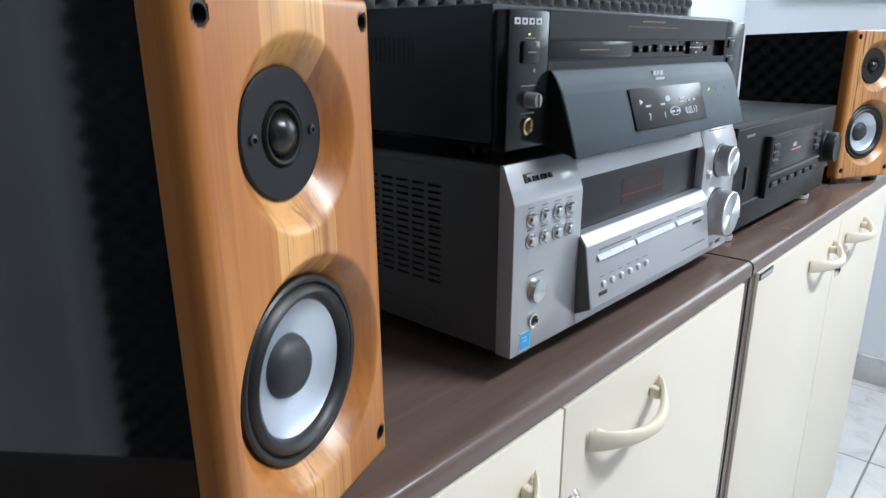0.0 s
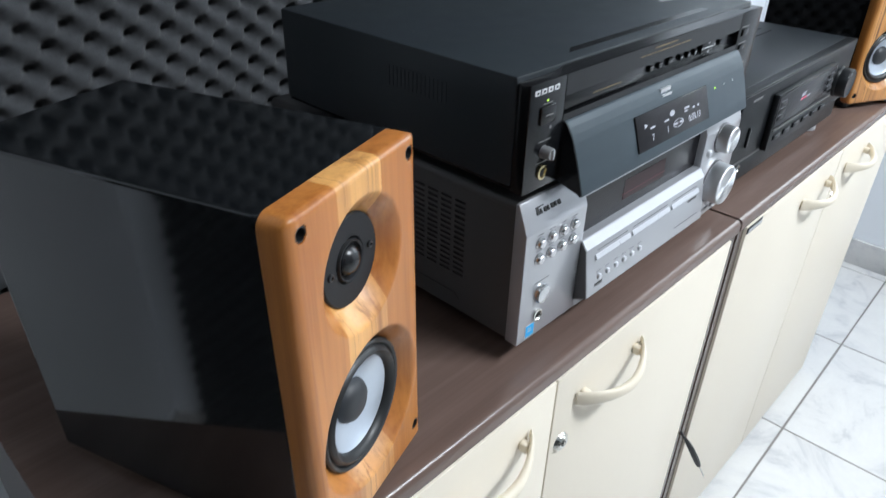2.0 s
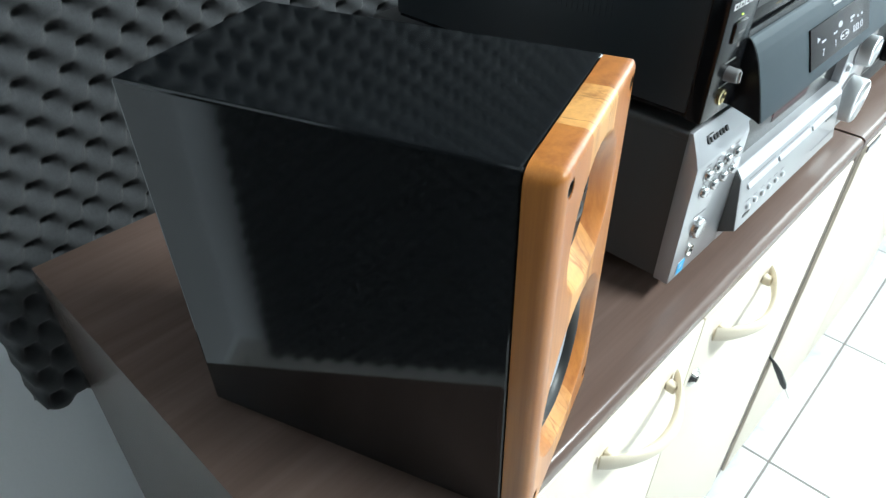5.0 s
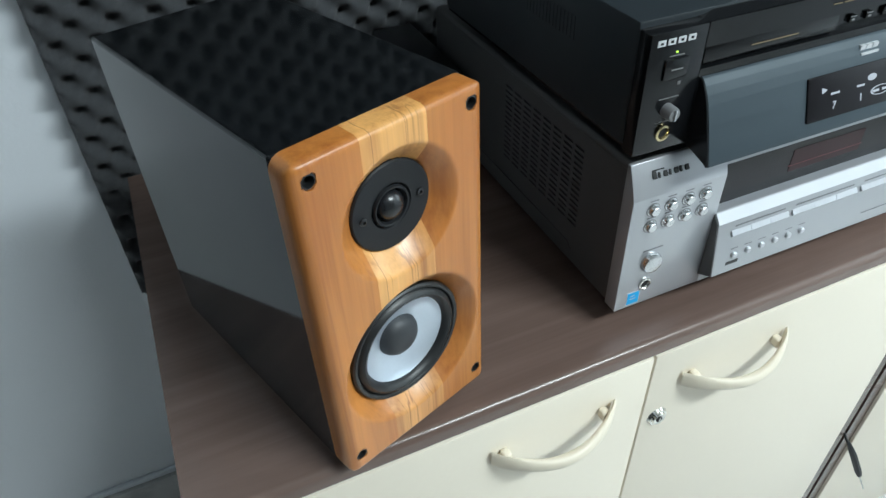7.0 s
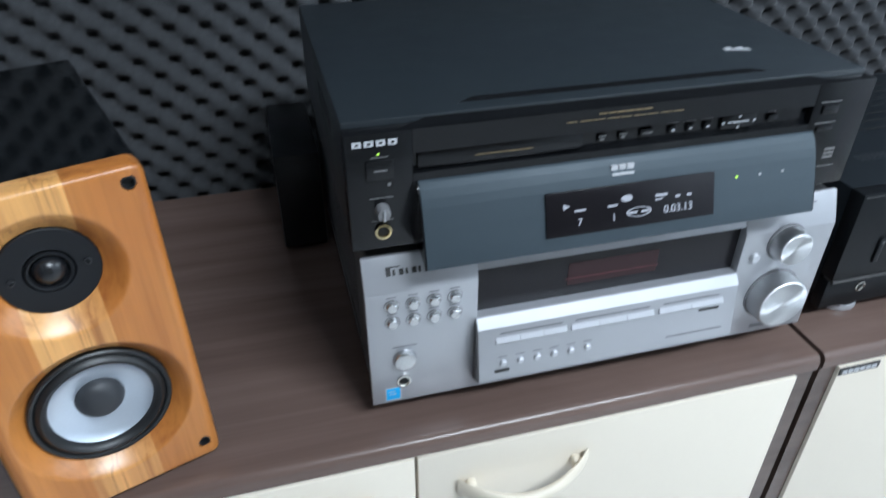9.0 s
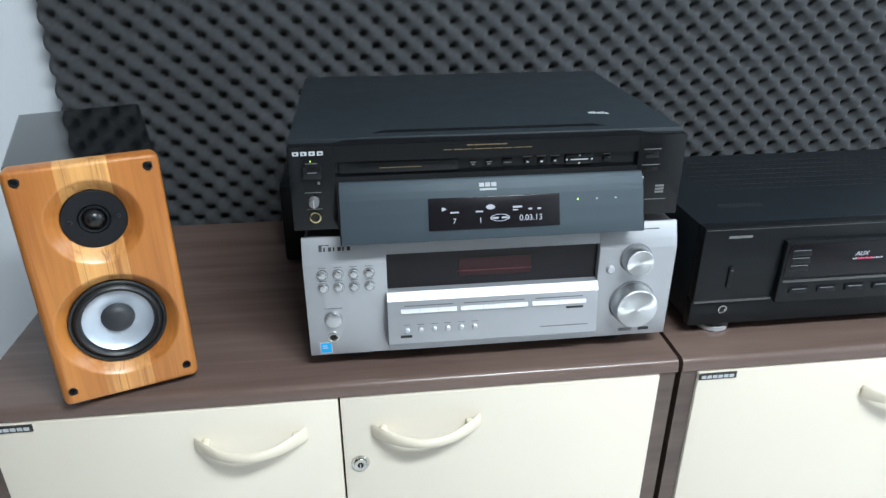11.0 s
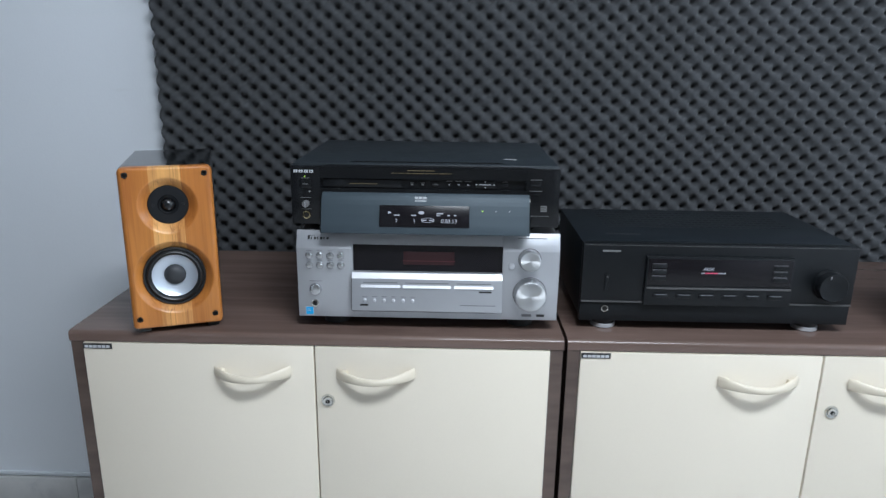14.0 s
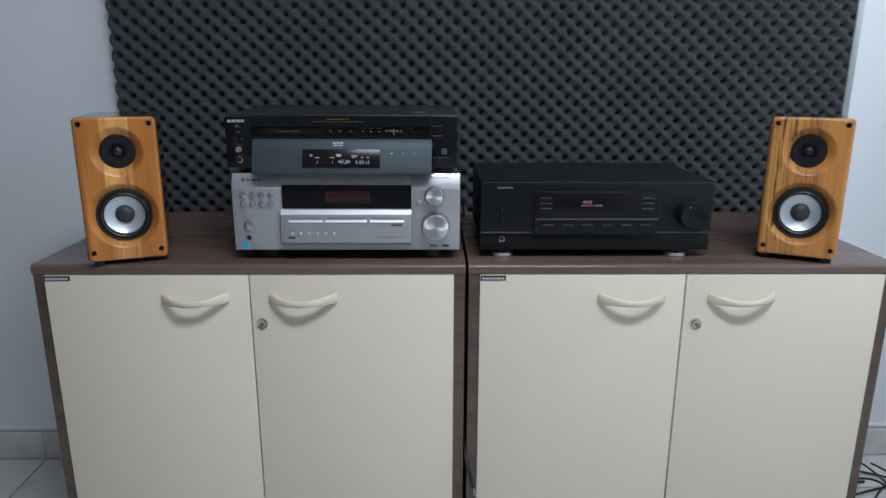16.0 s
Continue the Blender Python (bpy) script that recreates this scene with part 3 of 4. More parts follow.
def silver_receiver(x0, y0, label):
    """Local x from 0 to 0.419, front face at y 0, z from the shelf."""
    ob = thing("av_receiver", pose(x0, y0, H), label, "receiver")
    W, Z0, Z1, D = 0.419, 0.021, 0.163, 0.375
    part("inner_box", slab(0.0055, W - 0.0055, 0.012, D, Z0 + 0.004, Z1 - 0.004), DARK, ob)
    part("cover_top", slab(0.0025, W - 0.0025, 0.010, D, Z1 - 0.0100, Z1 - 0.0005, 0.0042, 4), STEEL, ob, "grey steel top cover", 8)
    # left and right cheeks: plain plates round a field of bars
    vy0, vy1, vz0, vz1 = 0.070, 0.210, 0.060, 0.143
    for sx, flip in ((0.003, 1), (W - 0.003, -1)):
        side = bmesh.new()
        xa, xb = sorted((sx, sx + flip * 0.0015))
        for a in ((0.008, vy0, Z0, Z1 - 0.0062), (vy1, D, Z0, Z1 - 0.0062), (vy0, vy1, Z0, vz0), (vy0, vy1, vz1, Z1 - 0.0062)):
            box(side, xa, xb, *a)
        cols, rows = 8, 15
        pitch, rise = (vy1 - vy0) / cols, (vz1 - vz0) / rows
        for c in range(cols + 1):
            yc = vy0 + c * pitch
            box(side, xa, xb, max(yc - 0.0022, vy0), min(yc + 0.0022, vy1), vz0, vz1)
        for r in range(rows + 1):
            zc = vz0 + r * rise
            for c in range(cols):
                box(side, xa, xb, vy0 + c * pitch + 0.0022, vy0 + (c + 1) * pitch - 0.0022, max(zc - 0.0016, vz0), min(zc + 0.0016, vz1))
        part("side_cover", side, STEEL, ob, "grey steel side with rows of vent slots", 0)
        part("side_rib", prism([(0.075, 0.034), (0.082, 0.040), (0.30, 0.040), (0.307, 0.034), (0.30, 0.028), (0.082, 0.028)], xa - 0.001 * (flip > 0), xb + 0.001 * (flip < 0)), STEEL, ob)
    # face: leans back near the top, with the display window cut through
    wx0, wx1, wz0, wz1 = 0.0895, 0.3290, 0.098, 0.1430
    lean = [(0.0, Z0), (0.0, 0.136), (0.0035, 0.146), (0.0105, Z1 + 0.0005), (0.014, Z1 + 0.0005), (0.014, Z0)]
    face = part("face_plate", prism(lean, 0.0, wx0, bevel=0.0006), SILVER, ob, "silver painted front plate")
    part("face_plate", prism(lean, wx1, W, bevel=0.0006), SILVER, ob)
    part("face_plate", prism([(0.0, Z0), (0.0, wz0), (0.014, wz0), (0.014, Z0)], wx0, wx1), SILVER, ob)
    part("face_plate", prism([(0.0030, wz1), (0.0105, Z1 + 0.0005), (0.014, Z1 + 0.0005), (0.014, wz1)], wx0, wx1), SILVER, ob)
    win = part("display_window", slab(wx0, wx1, 0.0085, 0.0115, wz0 - 0.003, wz1 + 0.003), GLASS_BLK, ob, "smoked display window")
    part("display_glow", slab(0.170, 0.252, 0.0081, 0.0085, 0.1090, 0.1310), RED_DIM, win)
    part("display_line", slab(0.168, 0.254, 0.0079, 0.0083, 0.1150, 0.1157), RED_LINE, win)
    # flap that swells towards its foot
    part("flap", prism([(0.0, 0.0305), (-0.0146, 0.0380), (-0.0068, 0.0890), (-0.0012, 0.0966), (0.0, 0.0970)], wx0 - 0.001, wx1, bevel=0.0008), SILVER, ob, "silver drop-down flap")
    part("flap_cheek", prism([(0.0, 0.0310), (-0.0140, 0.0384), (-0.0064, 0.0888), (0.0, 0.0962)], wx0 - 0.0022, wx0 - 0.0011), STEEL, ob)
    part("flap_lip", prism([(-0.0072, 0.0893), (-0.0012, 0.0975), (0.0, 0.0978), (0.0, 0.0960), (-0.0055, 0.0885)], wx0 - 0.001, wx1), SILVER_LT, ob)

    def on_flap(z):
        return -0.0146 + (z - 0.038) * 0.0078 / 0.051

    for a, b, cuts in ((0.103, 0.166, 3), (0.170, 0.247, 3), (0.252, 0.315, 2)):
        step = (b - a) / cuts
        for i in range(cuts):
            yk = on_flap(0.077)
            part("flap_key", prism([(yk + 0.001, 0.0745), (yk - 0.0022, 0.0747), (yk - 0.0026, 0.0757), (yk - 0.0004, 0.0795), (yk + 0.001, 0.0798)], a + i * step + 0.0002, a + (i + 1) * step - 0.0002), SILVER_LT, ob)
        part("key_caption", slab(a + 0.004, b - 0.004, on_flap(0.083) - 0.0002, on_flap(0.083) + 0.001, 0.0825, 0.0838), PRINT_GREY, ob)
    part("key_caption", slab(0.292, 0.312, on_flap(0.070) - 0.0003, on_flap(0.070) + 0.001, 0.0690, 0.0715), PRINT_BLK, ob)
    part("key_caption", slab(0.102, 0.115, on_flap(0.046) - 0.0003, on_flap(0.046) + 0.001, 0.0455, 0.0485), PRINT_BLK, ob)
    part("key_caption", slab(0.262, 0.318, on_flap(0.049) - 0.0002, on_flap(0.049) + 0.001, 0.0480, 0.0492), PRINT_GREY, ob)
    for i in range(6):
        x = 0.1095 + 0.0153 * i
        part("small_button", lathe([(0.0030, -0.001), (0.0030, 0.0016), (0.0022, 0.0024), (0, 0.0026)], x, on_flap(0.0545), 0.0545, 16), SILVER_LT, ob)
        part("key_caption", slab(x - 0.004, x + 0.004, on_flap(0.061) - 0.0002, on_flap(0.061) + 0.001, 0.0603, 0.0611), PRINT_GREY, ob)
    for row, z in enumerate((0.1240, 0.1080)):
        for i in range(4):
            x = 0.0200 + 0.0168 * i
            part("round_button", lathe([(0.0056, 0.0), (0.0056, 0.0006), (0.0048, 0.0008), (0.0046, 0.0030), (0.0036, 0.0042), (0, 0.0046)], x, 0.0, z, 22), BTN, ob)
            part("button_shadow_ring", lathe([(0.0062, 0.0), (0.0062, 0.0003), (0.0056, 0.0003)], x, 0.0, z, 22), PRINT_GREY, ob)
            part("key_caption", slab(x - 0.004, x + 0.004, -0.0003, 0.001, z + 0.0078, z + 0.0086), PRINT_GREY, ob)
    part("power_button", lathe([(0.0100, 0.0), (0.0098, 0.0025), (0.0086, 0.0050), (0.0070, 0.0056), (0, 0.0050)], 0.0285, 0.0, 0.0680, 30), BTN, ob, "round brushed power button")
    part("key_caption", slab(0.019, 0.039, -0.0003, 0.001, 0.0810, 0.0820), PRINT_GREY, ob)
    part("phone_socket", lathe([(0.0060, 0.0), (0.0060, 0.0018), (0.0046, 0.0020), (0.0034, 0.0004), (0.0034, -0.006), (0, -0.006)], 0.0270, 0.0, 0.0440, 24), CHROME, ob, "headphone socket with a bright ring")
    part("socket_hole", lathe([(0.0034, 0.0006), (0, 0.0006)], 0.0270, 0.0, 0.0440, 20), DARK, ob)
    st = part("sticker", slab(0.0108, 0.0246, -0.0003, 0.001, 0.0232, 0.0378), PRINT, ob, "small blue and white sticker")
    part("sticker_field", slab(0.0118, 0.0236, -0.0006, 0.0, 0.0244, 0.0370), BLUE, st)
    part("sticker_mark", slab(0.0140, 0.0200, -0.0008, 0.0, 0.0300, 0.0308), PRINT, st)
    part("sticker_mark", slab(0.0140, 0.0190, -0.0008, 0.0, 0.0330, 0.0338), PRINT, st)
    for x, z, r, d in ((0.3715, 0.1235, 0.0168, 0.015), (0.3735, 0.0665, 0.0255, 0.019)):
        part("knob_collar", lathe([(r + 0.0018, 0.0), (r + 0.0016, 0.0012), (r, 0.0014)], x, 0.0, z, 48), PRINT_GREY, ob)
        me = mesh_of("knob", lathe([(r, 0.0), (r * 0.97, d - 0.002), (r * 0.93, d - 0.0004), (r * 0.90, d), (r * 0.5, d - 0.0006), (0, d - 0.0008)], 0, 0, 0, 64), SPUN)
        knob = new("knob", me)
        knob.parent = ob
        knob.matrix_basis = pose(x, 0, z)
        tagged(knob, "turned aluminium knob")
    part("round_button", lathe([(0.0048, 0.0), (0.0046, 0.0025), (0.0036, 0.0036), (0, 0.0038)], 0.3430, 0.0, 0.1115, 22), SILVER_LT, ob)
    # maker's mark: slanted dark shapes with a tall first stroke
    for i in range(7):
        a = 0.0180 + 0.0050 * i
        hgt = 0.0058 if i == 0 else 0.0034
        part("maker_mark", prism([(0.0034, 0.1500), (0.0034 + hgt * 0.62, 0.1500 + hgt), (0.0060 + hgt * 0.62, 0.1500 + hgt), (0.0070, 0.1500)], a, a + (0.0018 if i % 2 else 0.0034)), PRINT_BLK, ob)
    part("maker_mark", prism([(0.0066, 0.1552), (0.0070, 0.1558), (0.010, 0.1558), (0.010, 0.1552)], 0.0180, 0.0290), PRINT_BLK, ob)
    part("model_caption", slab(0.352, 0.398, 0.0070, 0.0100, 0.1555, 0.1566), PRINT_GREY, ob)
    for a, b in ((0.362, 0.378), (0.386, 0.399)):
        part("logo_mark", slab(a, b, -0.0003, 0.001, 0.0268, 0.0310), PRINT_GREY if a < 0.37 else PRINT_BLK, ob)
    for x in (0.055, W - 0.055):
        for y in (0.045, D - 0.045):
            me = part("foot", lathe([(0, 0), (0.021, 0), (0.022, 0.018), (0.020, 0.0215), (0, 0.0215)], 0, 0, 0, 28), BLACK_PL, ob)
            me.matrix_basis = pose(x, y, 0, -90, 0, 0)
    return ob


silver_receiver(0.3685, 0.0310, "silver AV receiver with round knobs, on the brown cabinet")
REC_TOP = H + 0.1625

# ---- black disc player on the receiver ----


def disc_player(x0, y0, z0, label):
    ob = thing("disc_player", pose(x0, y0, z0) @ Matrix.Diagonal((0.985, 1, 1, 1)), label, "disc player")
    L0, W, Z0, Z1, D = 0.005, 0.4300, 0.012, 0.1070, 0.318
    part("chassis", slab(L0 + 0.0015, W - 0.0015, 0.013, D, Z0 + 0.001, Z1 - 0.006, 0.001), PLAYER_BLK, ob)
    part("cover", slab(L0, W, 0.0135, D + 0.002, Z0 + 0.004, Z1, 0.0022), BLACK_TOP, ob, "black coated steel cover")
    # face in pieces round the recessed control band
    bx0, bx1, bz0, bz1 = 0.052, 0.377, 0.070, 0.0855
    rim = 0.0012
    part("face_plate", slab(L0, bx0, 0.0, 0.013, Z0, Z1 - 0.004, rim), PLAYER_BLK, ob, "black plastic front")
    part("face_plate", slab(bx1, W, 0.0, 0.013, Z0, Z1 - 0.004, rim), PLAYER_BLK, ob)
    part("face_plate", slab(bx0, bx1, 0.0, 0.013, bz1, Z1 - 0.004), PLAYER_BLK, ob)
    part("face_plate", slab(bx0, bx1, 0.0, 0.013, Z0, bz0), PLAYER_BLK, ob)
    part("control_band", slab(bx0, bx1, 0.0062, 0.012, bz0, bz1), PLAYER_BLK, ob)
    # hump rising behind the face: flat top with slanted ends
    hump = bmesh.new()
    a = [hump.verts.new(p) for p in ((0.040, 0.001, Z1 - 0.0038), (0.105, 0.034, Z1 + 0.0010), (0.335, 0.034, Z1 + 0.0010), (0.402, 0.001, Z1 - 0.0038))]
    b = [hump.verts.new((v.co.x, v.co.y + 0.012, v.co.z - 0.006)) for v in a]
    hump.faces.new(a), hump.faces.new(b[::-1])
    for i in range(4):
        hump.faces.new((a[i], a[(i + 1) % 4], b[(i + 1) % 4], b[i]))
    bmesh.ops.recalc_face_normals(hump, faces=hump.faces[:])
    part("top_slope", hump, PLAYER_BLK, ob, "", 0)
    tray = part("disc_tray", slab(0.056, 0.181, 0.0030, 0.0062, 0.0715, 0.0840, 0.0006), PLAYER_BLK, ob, "black disc tray front")
    part("tray_caption", slab(0.098, 0.142, 0.0027, 0.0034, 0.0769, 0.0776), PRINT_GOLD, tray)
    for x in (0.197, 0.214):
        part("transport_button", slab(x - 0.0032, x + 0.0032, 0.0035, 0.0065, 0.0745, 0.0800, 0.0008), PLAYER_BLK, ob)
        part("button_caption", slab(x - 0.003, x + 0.003, 0.0033, 0.0040, 0.0790, 0.0797), PRINT_DIM, ob)
        part("button_caption", slab(x - 0.0016, x + 0.0016, 0.0033, 0.0040, 0.0762, 0.0776), PRINT_DIM, ob)
    part("transport_button", slab(0.2285, 0.2395, 0.0035, 0.0065, 0.0745, 0.0810, 0.0008), PLAYER_BLK, ob)
    part("button_caption", slab(0.2300, 0.2380, 0.0033, 0.0040, 0.0775, 0.0782), PRINT_DIM, ob)
    for x in (0.256, 0.271, 0.286):
        part("transport_button", slab(x - 0.0032, x + 0.0032, 0.0035, 0.0065, 0.0745, 0.0800, 0.0008), PLAYER_BLK, ob)
        part("button_caption", slab(x - 0.005, x + 0.005, 0.0058, 0.0064, 0.0822, 0.0830), PRINT_DIM, ob)
        part("button_caption", slab(x - 0.0012, x + 0.0012, 0.0033, 0.0040, 0.0768, 0.0780), PRINT, ob)
    pad = part("cursor_pad", slab(0.2975, 0.3280, 0.0030, 0.0064, 0.0725, 0.0840, 0.0010), PLAYER_BLK, ob)
    part("button_caption", slab(0.3030, 0.3220, 0.0027, 0.0034, 0.0777, 0.0787), PRINT, pad)
    for x, z in ((0.3128, 0.0825), (0.3128, 0.0740), (0.2990, 0.0782), (0.3265, 0.0782)):
        part("button_caption", slab(x - 0.001, x + 0.001, 0.0027, 0.0034, z - 0.0008, z + 0.0008), PRINT, pad)
    part("transport_button", slab(0.3400, 0.3480, 0.0035, 0.0065, 0.0745, 0.0800, 0.0008), PLAYER_BLK, ob)
    part("button_caption", slab(0.3405, 0.3475, 0.0058, 0.0064, 0.0820, 0.0828), PRINT_DIM, ob)
    # left column
    for i in range(4):
        a = 0.0105 + 0.0082 * i
        part("maker_mark", slab(a, a + 0.0062, -0.0005, 0.001, 0.0938, 0.0980), PRINT, ob)
        part("maker_mark", slab(a + 0.0020, a + 0.0042, -0.0007, -0.0004, 0.0951, 0.0967), PLAYER_BLK, ob)
    part("power_led", slab(0.0270, 0.0285, -0.0006, 0.001, 0.0873, 0.0883), LED, ob, "small green power light")
    part("power_button", slab(0.0185, 0.0385, -0.0022, 0.002, 0.0690, 0.0835, 0.0012), PLAYER_BLK, ob, "black square power button")
    part("button_caption", slab(0.0240, 0.0335, -0.0026, -0.002, 0.0758, 0.0767), PRINT_DIM, ob)
    part("button_caption", slab(0.0225, 0.0345, -0.0004, 0.001, 0.0850, 0.0856), PRINT_DIM, ob)
    part("indicator", slab(0.0335, 0.0360, -0.0004, 0.001, 0.0630, 0.0655), PRINT_DIM, ob)
    part("button_caption", slab(0.0200, 0.0370, -0.0004, 0.001, 0.0540, 0.0547), PRINT_DIM, ob)
    lev = part("level_knob", lathe([(0.0054, 0.0), (0.0051, 0.008), (0.0045, 0.0092), (0, 0.0094)], 0.0285, 0.0, 0.0450, 24), KNOB_GREY, ob, "small grey level knob")
    part("knob_ridge", slab(0.0278, 0.0292, -0.0108, -0.0088, 0.0408, 0.0492, 0.0004), SILVER, lev)
    part("button_caption", slab(0.0205, 0.0365, -0.0004, 0.001, 0.0357, 0.0364), PRINT_DIM, ob)
    part("phone_socket", lathe([(0.0062, 0.0), (0.0062, 0.0018), (0.0046, 0.0022), (0.0036, 0.0004), (0.0036, -0.006), (0, -0.006)], 0.0285, 0.0, 0.0270, 24), BRASS, ob, "headphone socket with a brass ring")
    part("socket_hole", lathe([(0.0036, 0.0006), (0, 0.0006)], 0.0285, 0.0, 0.0270, 20), DARK, ob)
    # right column
    for z, h in ((0.0815, 0.0075), (0.0655, 0.0045)):
        part("side_button", slab(0.3850, 0.4000, -0.0018, 0.002, z - h / 2, z + h / 2, 0.0008), PLAYER_BLK, ob)
        part("button_caption", slab(0.3830, 0.4020, -0.0004, 0.001, z + h / 2 + 0.0018, z + h / 2 + 0.0026), PRINT_DIM, ob)
    for z in (0.0445, 0.0410, 0.0375):
        part("logo_mark", slab(0.4010, 0.4110, -0.0004, 0.001, z, z + 0.0022), PRINT_DIM, ob)
    part("button_caption", slab(0.3830, 0.4150, -0.0004, 0.001, 0.0300, 0.0306), PRINT_DIM, ob)
    for i in range(6):
        part("gold_caption", slab(0.1900 + 0.0072 * i, 0.1962 + 0.0072 * i, -0.0004, 0.001, 0.0986, 0.0997), PRINT_GOLD, ob)
    for i in range(9):
        part("gold_caption", slab(0.1650 + 0.0107 * i, 0.1735 + 0.0107 * i + 0.0012 * (i % 2), -0.0004, 0.001, 0.0945, 0.0952), PRINT_GOLD, ob)
    # the bowed blue-grey panel hanging over the receiver
    cx0, cx1 = 0.055, 0.3825
    curve = [(0.001, 0.0645), (-0.0020, 0.0632), (-0.0055, 0.0592), (-0.0090, 0.0535), (-0.0120, 0.0472), (-0.0172, 0.0330), (-0.0220, 0.0180), (-0.0260, 0.0045), (-0.0242, 0.0036), (-0.0222, 0.0052)]
    bow = part("bowed_panel", prism(curve + [(0.001, 0.0110)], cx0, cx1, bevel=0.0005), COVER, ob, "blue-grey bowed front panel")
    for xa in (cx0 - 0.0011, cx1 + 0.0003):
        part("panel_cheek", prism([(y + 0.0006, z) for y, z in curve] + [(0.001, 0.0110)], xa, xa + 0.0008), PLAYER_BLK, ob)

    def on_bow(z):
        ys, zs = [c[0] for c in curve[:8]][::-1], [c[1] for c in curve[:8]][::-1]
        return float(np.interp(z, zs, ys))

    # display window follows the bow in one flat pane
    z0, z1 = 0.0150, 0.0470
    xa, xb = 0.147, 0.2885
    tilt = math.degrees(math.atan2(on_bow(z1) - on_bow(z0), z1 - z0))
    pane = part("display_window", slab(xa, xb, -0.0012, 0.0012, 0.0, (z1 - z0) / math.cos(radians(tilt)), 0.0008), GLASS_BLK, bow, "dark display with lit figures")
    pane.matrix_basis = pose(0, on_bow(z0) - 0.0006, z0, -tilt, 0, 0)
    words("7", 0.0082, 0.1720, -0.0014, 0.0065, VFD, pane)
    words("1", 0.0082, 0.2000, -0.0014, 0.0065, VFD, pane)
    words("0.03.13", 0.0086, 0.2440, -0.0014, 0.0070, VFD, pane)
    for a, b, z, h in ((0.1700, 0.1790, 0.0175, 0.0016), (0.1970, 0.2050, 0.0175, 0.0016), (0.2370, 0.2470, 0.0205, 0.0020), (0.2540, 0.2580, 0.0180, 0.0018), (0.2640, 0.2680, 0.0180, 0.0018), (0.2370, 0.2430, 0.0178, 0.0012)):
        part("display_mark", slab(a, b, -0.0016, -0.0013, z, z + h), VFD, pane)
    tri = bmesh.new()
    fr = [tri.verts.new((x, -0.0016, z)) for x, z in ((0.1610, 0.0200), (0.1665, 0.0222), (0.1610, 0.0244))]
    bk = [tri.verts.new((v.co.x, -0.0012, v.co.z)) for v in fr]
    tri.faces.new(fr), tri.faces.new(bk[::-1])
    for a in range(3):
        tri.faces.new((fr[a], bk[a], bk[(a + 1) % 3], fr[(a + 1) % 3]))
    bmesh.ops.recalc_face_normals(tri, faces=tri.faces[:])
    part("display_mark", tri, VFD, pane, "", 0)
    part("display_mark", lathe([(0.0048, 0.0), (0.0046, 0.0003), (0, 0.0003)], 0, 0, 0, 24), VFD, pane).matrix_basis = Matrix.Translation((0.2130, -0.0013, 0.0225)) @ Matrix.Diagonal((1, 1, 0.55, 1))
    ring = part("display_mark", lathe([(0.0105, 0.0), (0.0105, 0.0003), (0.0090, 0.0003), (0.0090, 0.0)], 0, 0, 0, 30), VFD, pane)
    ring.matrix_basis = Matrix.Translation((0.2230, -0.0013, 0.0110)) @ Matrix.Diagonal((1, 1, 0.36, 1))
    part("display_mark", slab(0.2150, 0.2215, -0.0016, -0.0013, 0.0100, 0.0118), VFD, pane)
    part("display_mark", slab(0.2250, 0.2310, -0.0016, -0.0013, 0.0100, 0.0118), VFD, pane)
    # format badge as plain shapes
    for i in range(3):
        a = 0.2020 + 0.0066 * i
        part("badge", slab(a, a + 0.0054, on_bow(0.0575) - 0.0010, on_bow(0.0575) + 0.002, 0.0555, 0.0595), PRINT, bow)
    part("badge", slab(0.2025, 0.2205, on_bow(0.053) - 0.0006, on_bow(0.053) + 0.002, 0.0525, 0.0543), PRINT, bow)
    for x, mat in ((0.309, LED), (0.330, PRINT), (0.351, PRINT)):
        part("indicator", slab(x - 0.0009, x + 0.0009, on_bow(0.040) - 0.0006, on_bow(0.040) + 0.001, 0.0392, 0.0408), mat, bow)
    sp = bmesh.new()
    for i in range(9):
        box(sp, 0.345 + 0.0024 * i, 0.347 + 0.0024 * i + 0.0006 * (i % 3), 0.078 - 0.0005 * i + 0.001 * (i % 2), 0.084 - 0.0005 * i + 0.0014 * ((i * 5) % 4), Z1, Z1 + 0.0003)
    part("torn_label", sp, PRINT, ob, "scrap of a torn white label")
    dust = bmesh.new()
    grit = random.Random(5)
    for i in range(8):
        dx, dy, r = 0.03 + 0.36 * grit.random(), 0.05 + 0.24 * grit.random(), 0.0002 + 0.0003 * grit.random()
        box(dust, dx - r, dx + r, dy - r, dy + r, Z1, Z1 + 0.0004)
    part("dust_speck", dust, PRINT_DIM, ob)
    slots = bmesh.new()
    for i in range(15):
        box(slots, L0 - 0.0004, L0 + 0.002, 0.086 + 0.005 * i, 0.0887 + 0.005 * i, 0.068, 0.086)
    part("vent_grille", slots, BLACK_TOP, ob, "row of upright vent slots in the side")
    for x in (0.05, W - 0.05):
        for y in (0.05, D - 0.05):
            part("foot", lathe([(0, 0), (0.018, 0), (0.018, 0.0135), (0, 0.0135)], 0, 0, 0, 24), PLAYER_BLK, ob).matrix_basis = pose(x, y, 0, -90, 0, 0)
    return ob


disc_player(0.3584, 0.0365, REC_TOP, "black disc player with a bowed blue-grey panel, on the silver receiver")

# ---- black stereo receiver ----


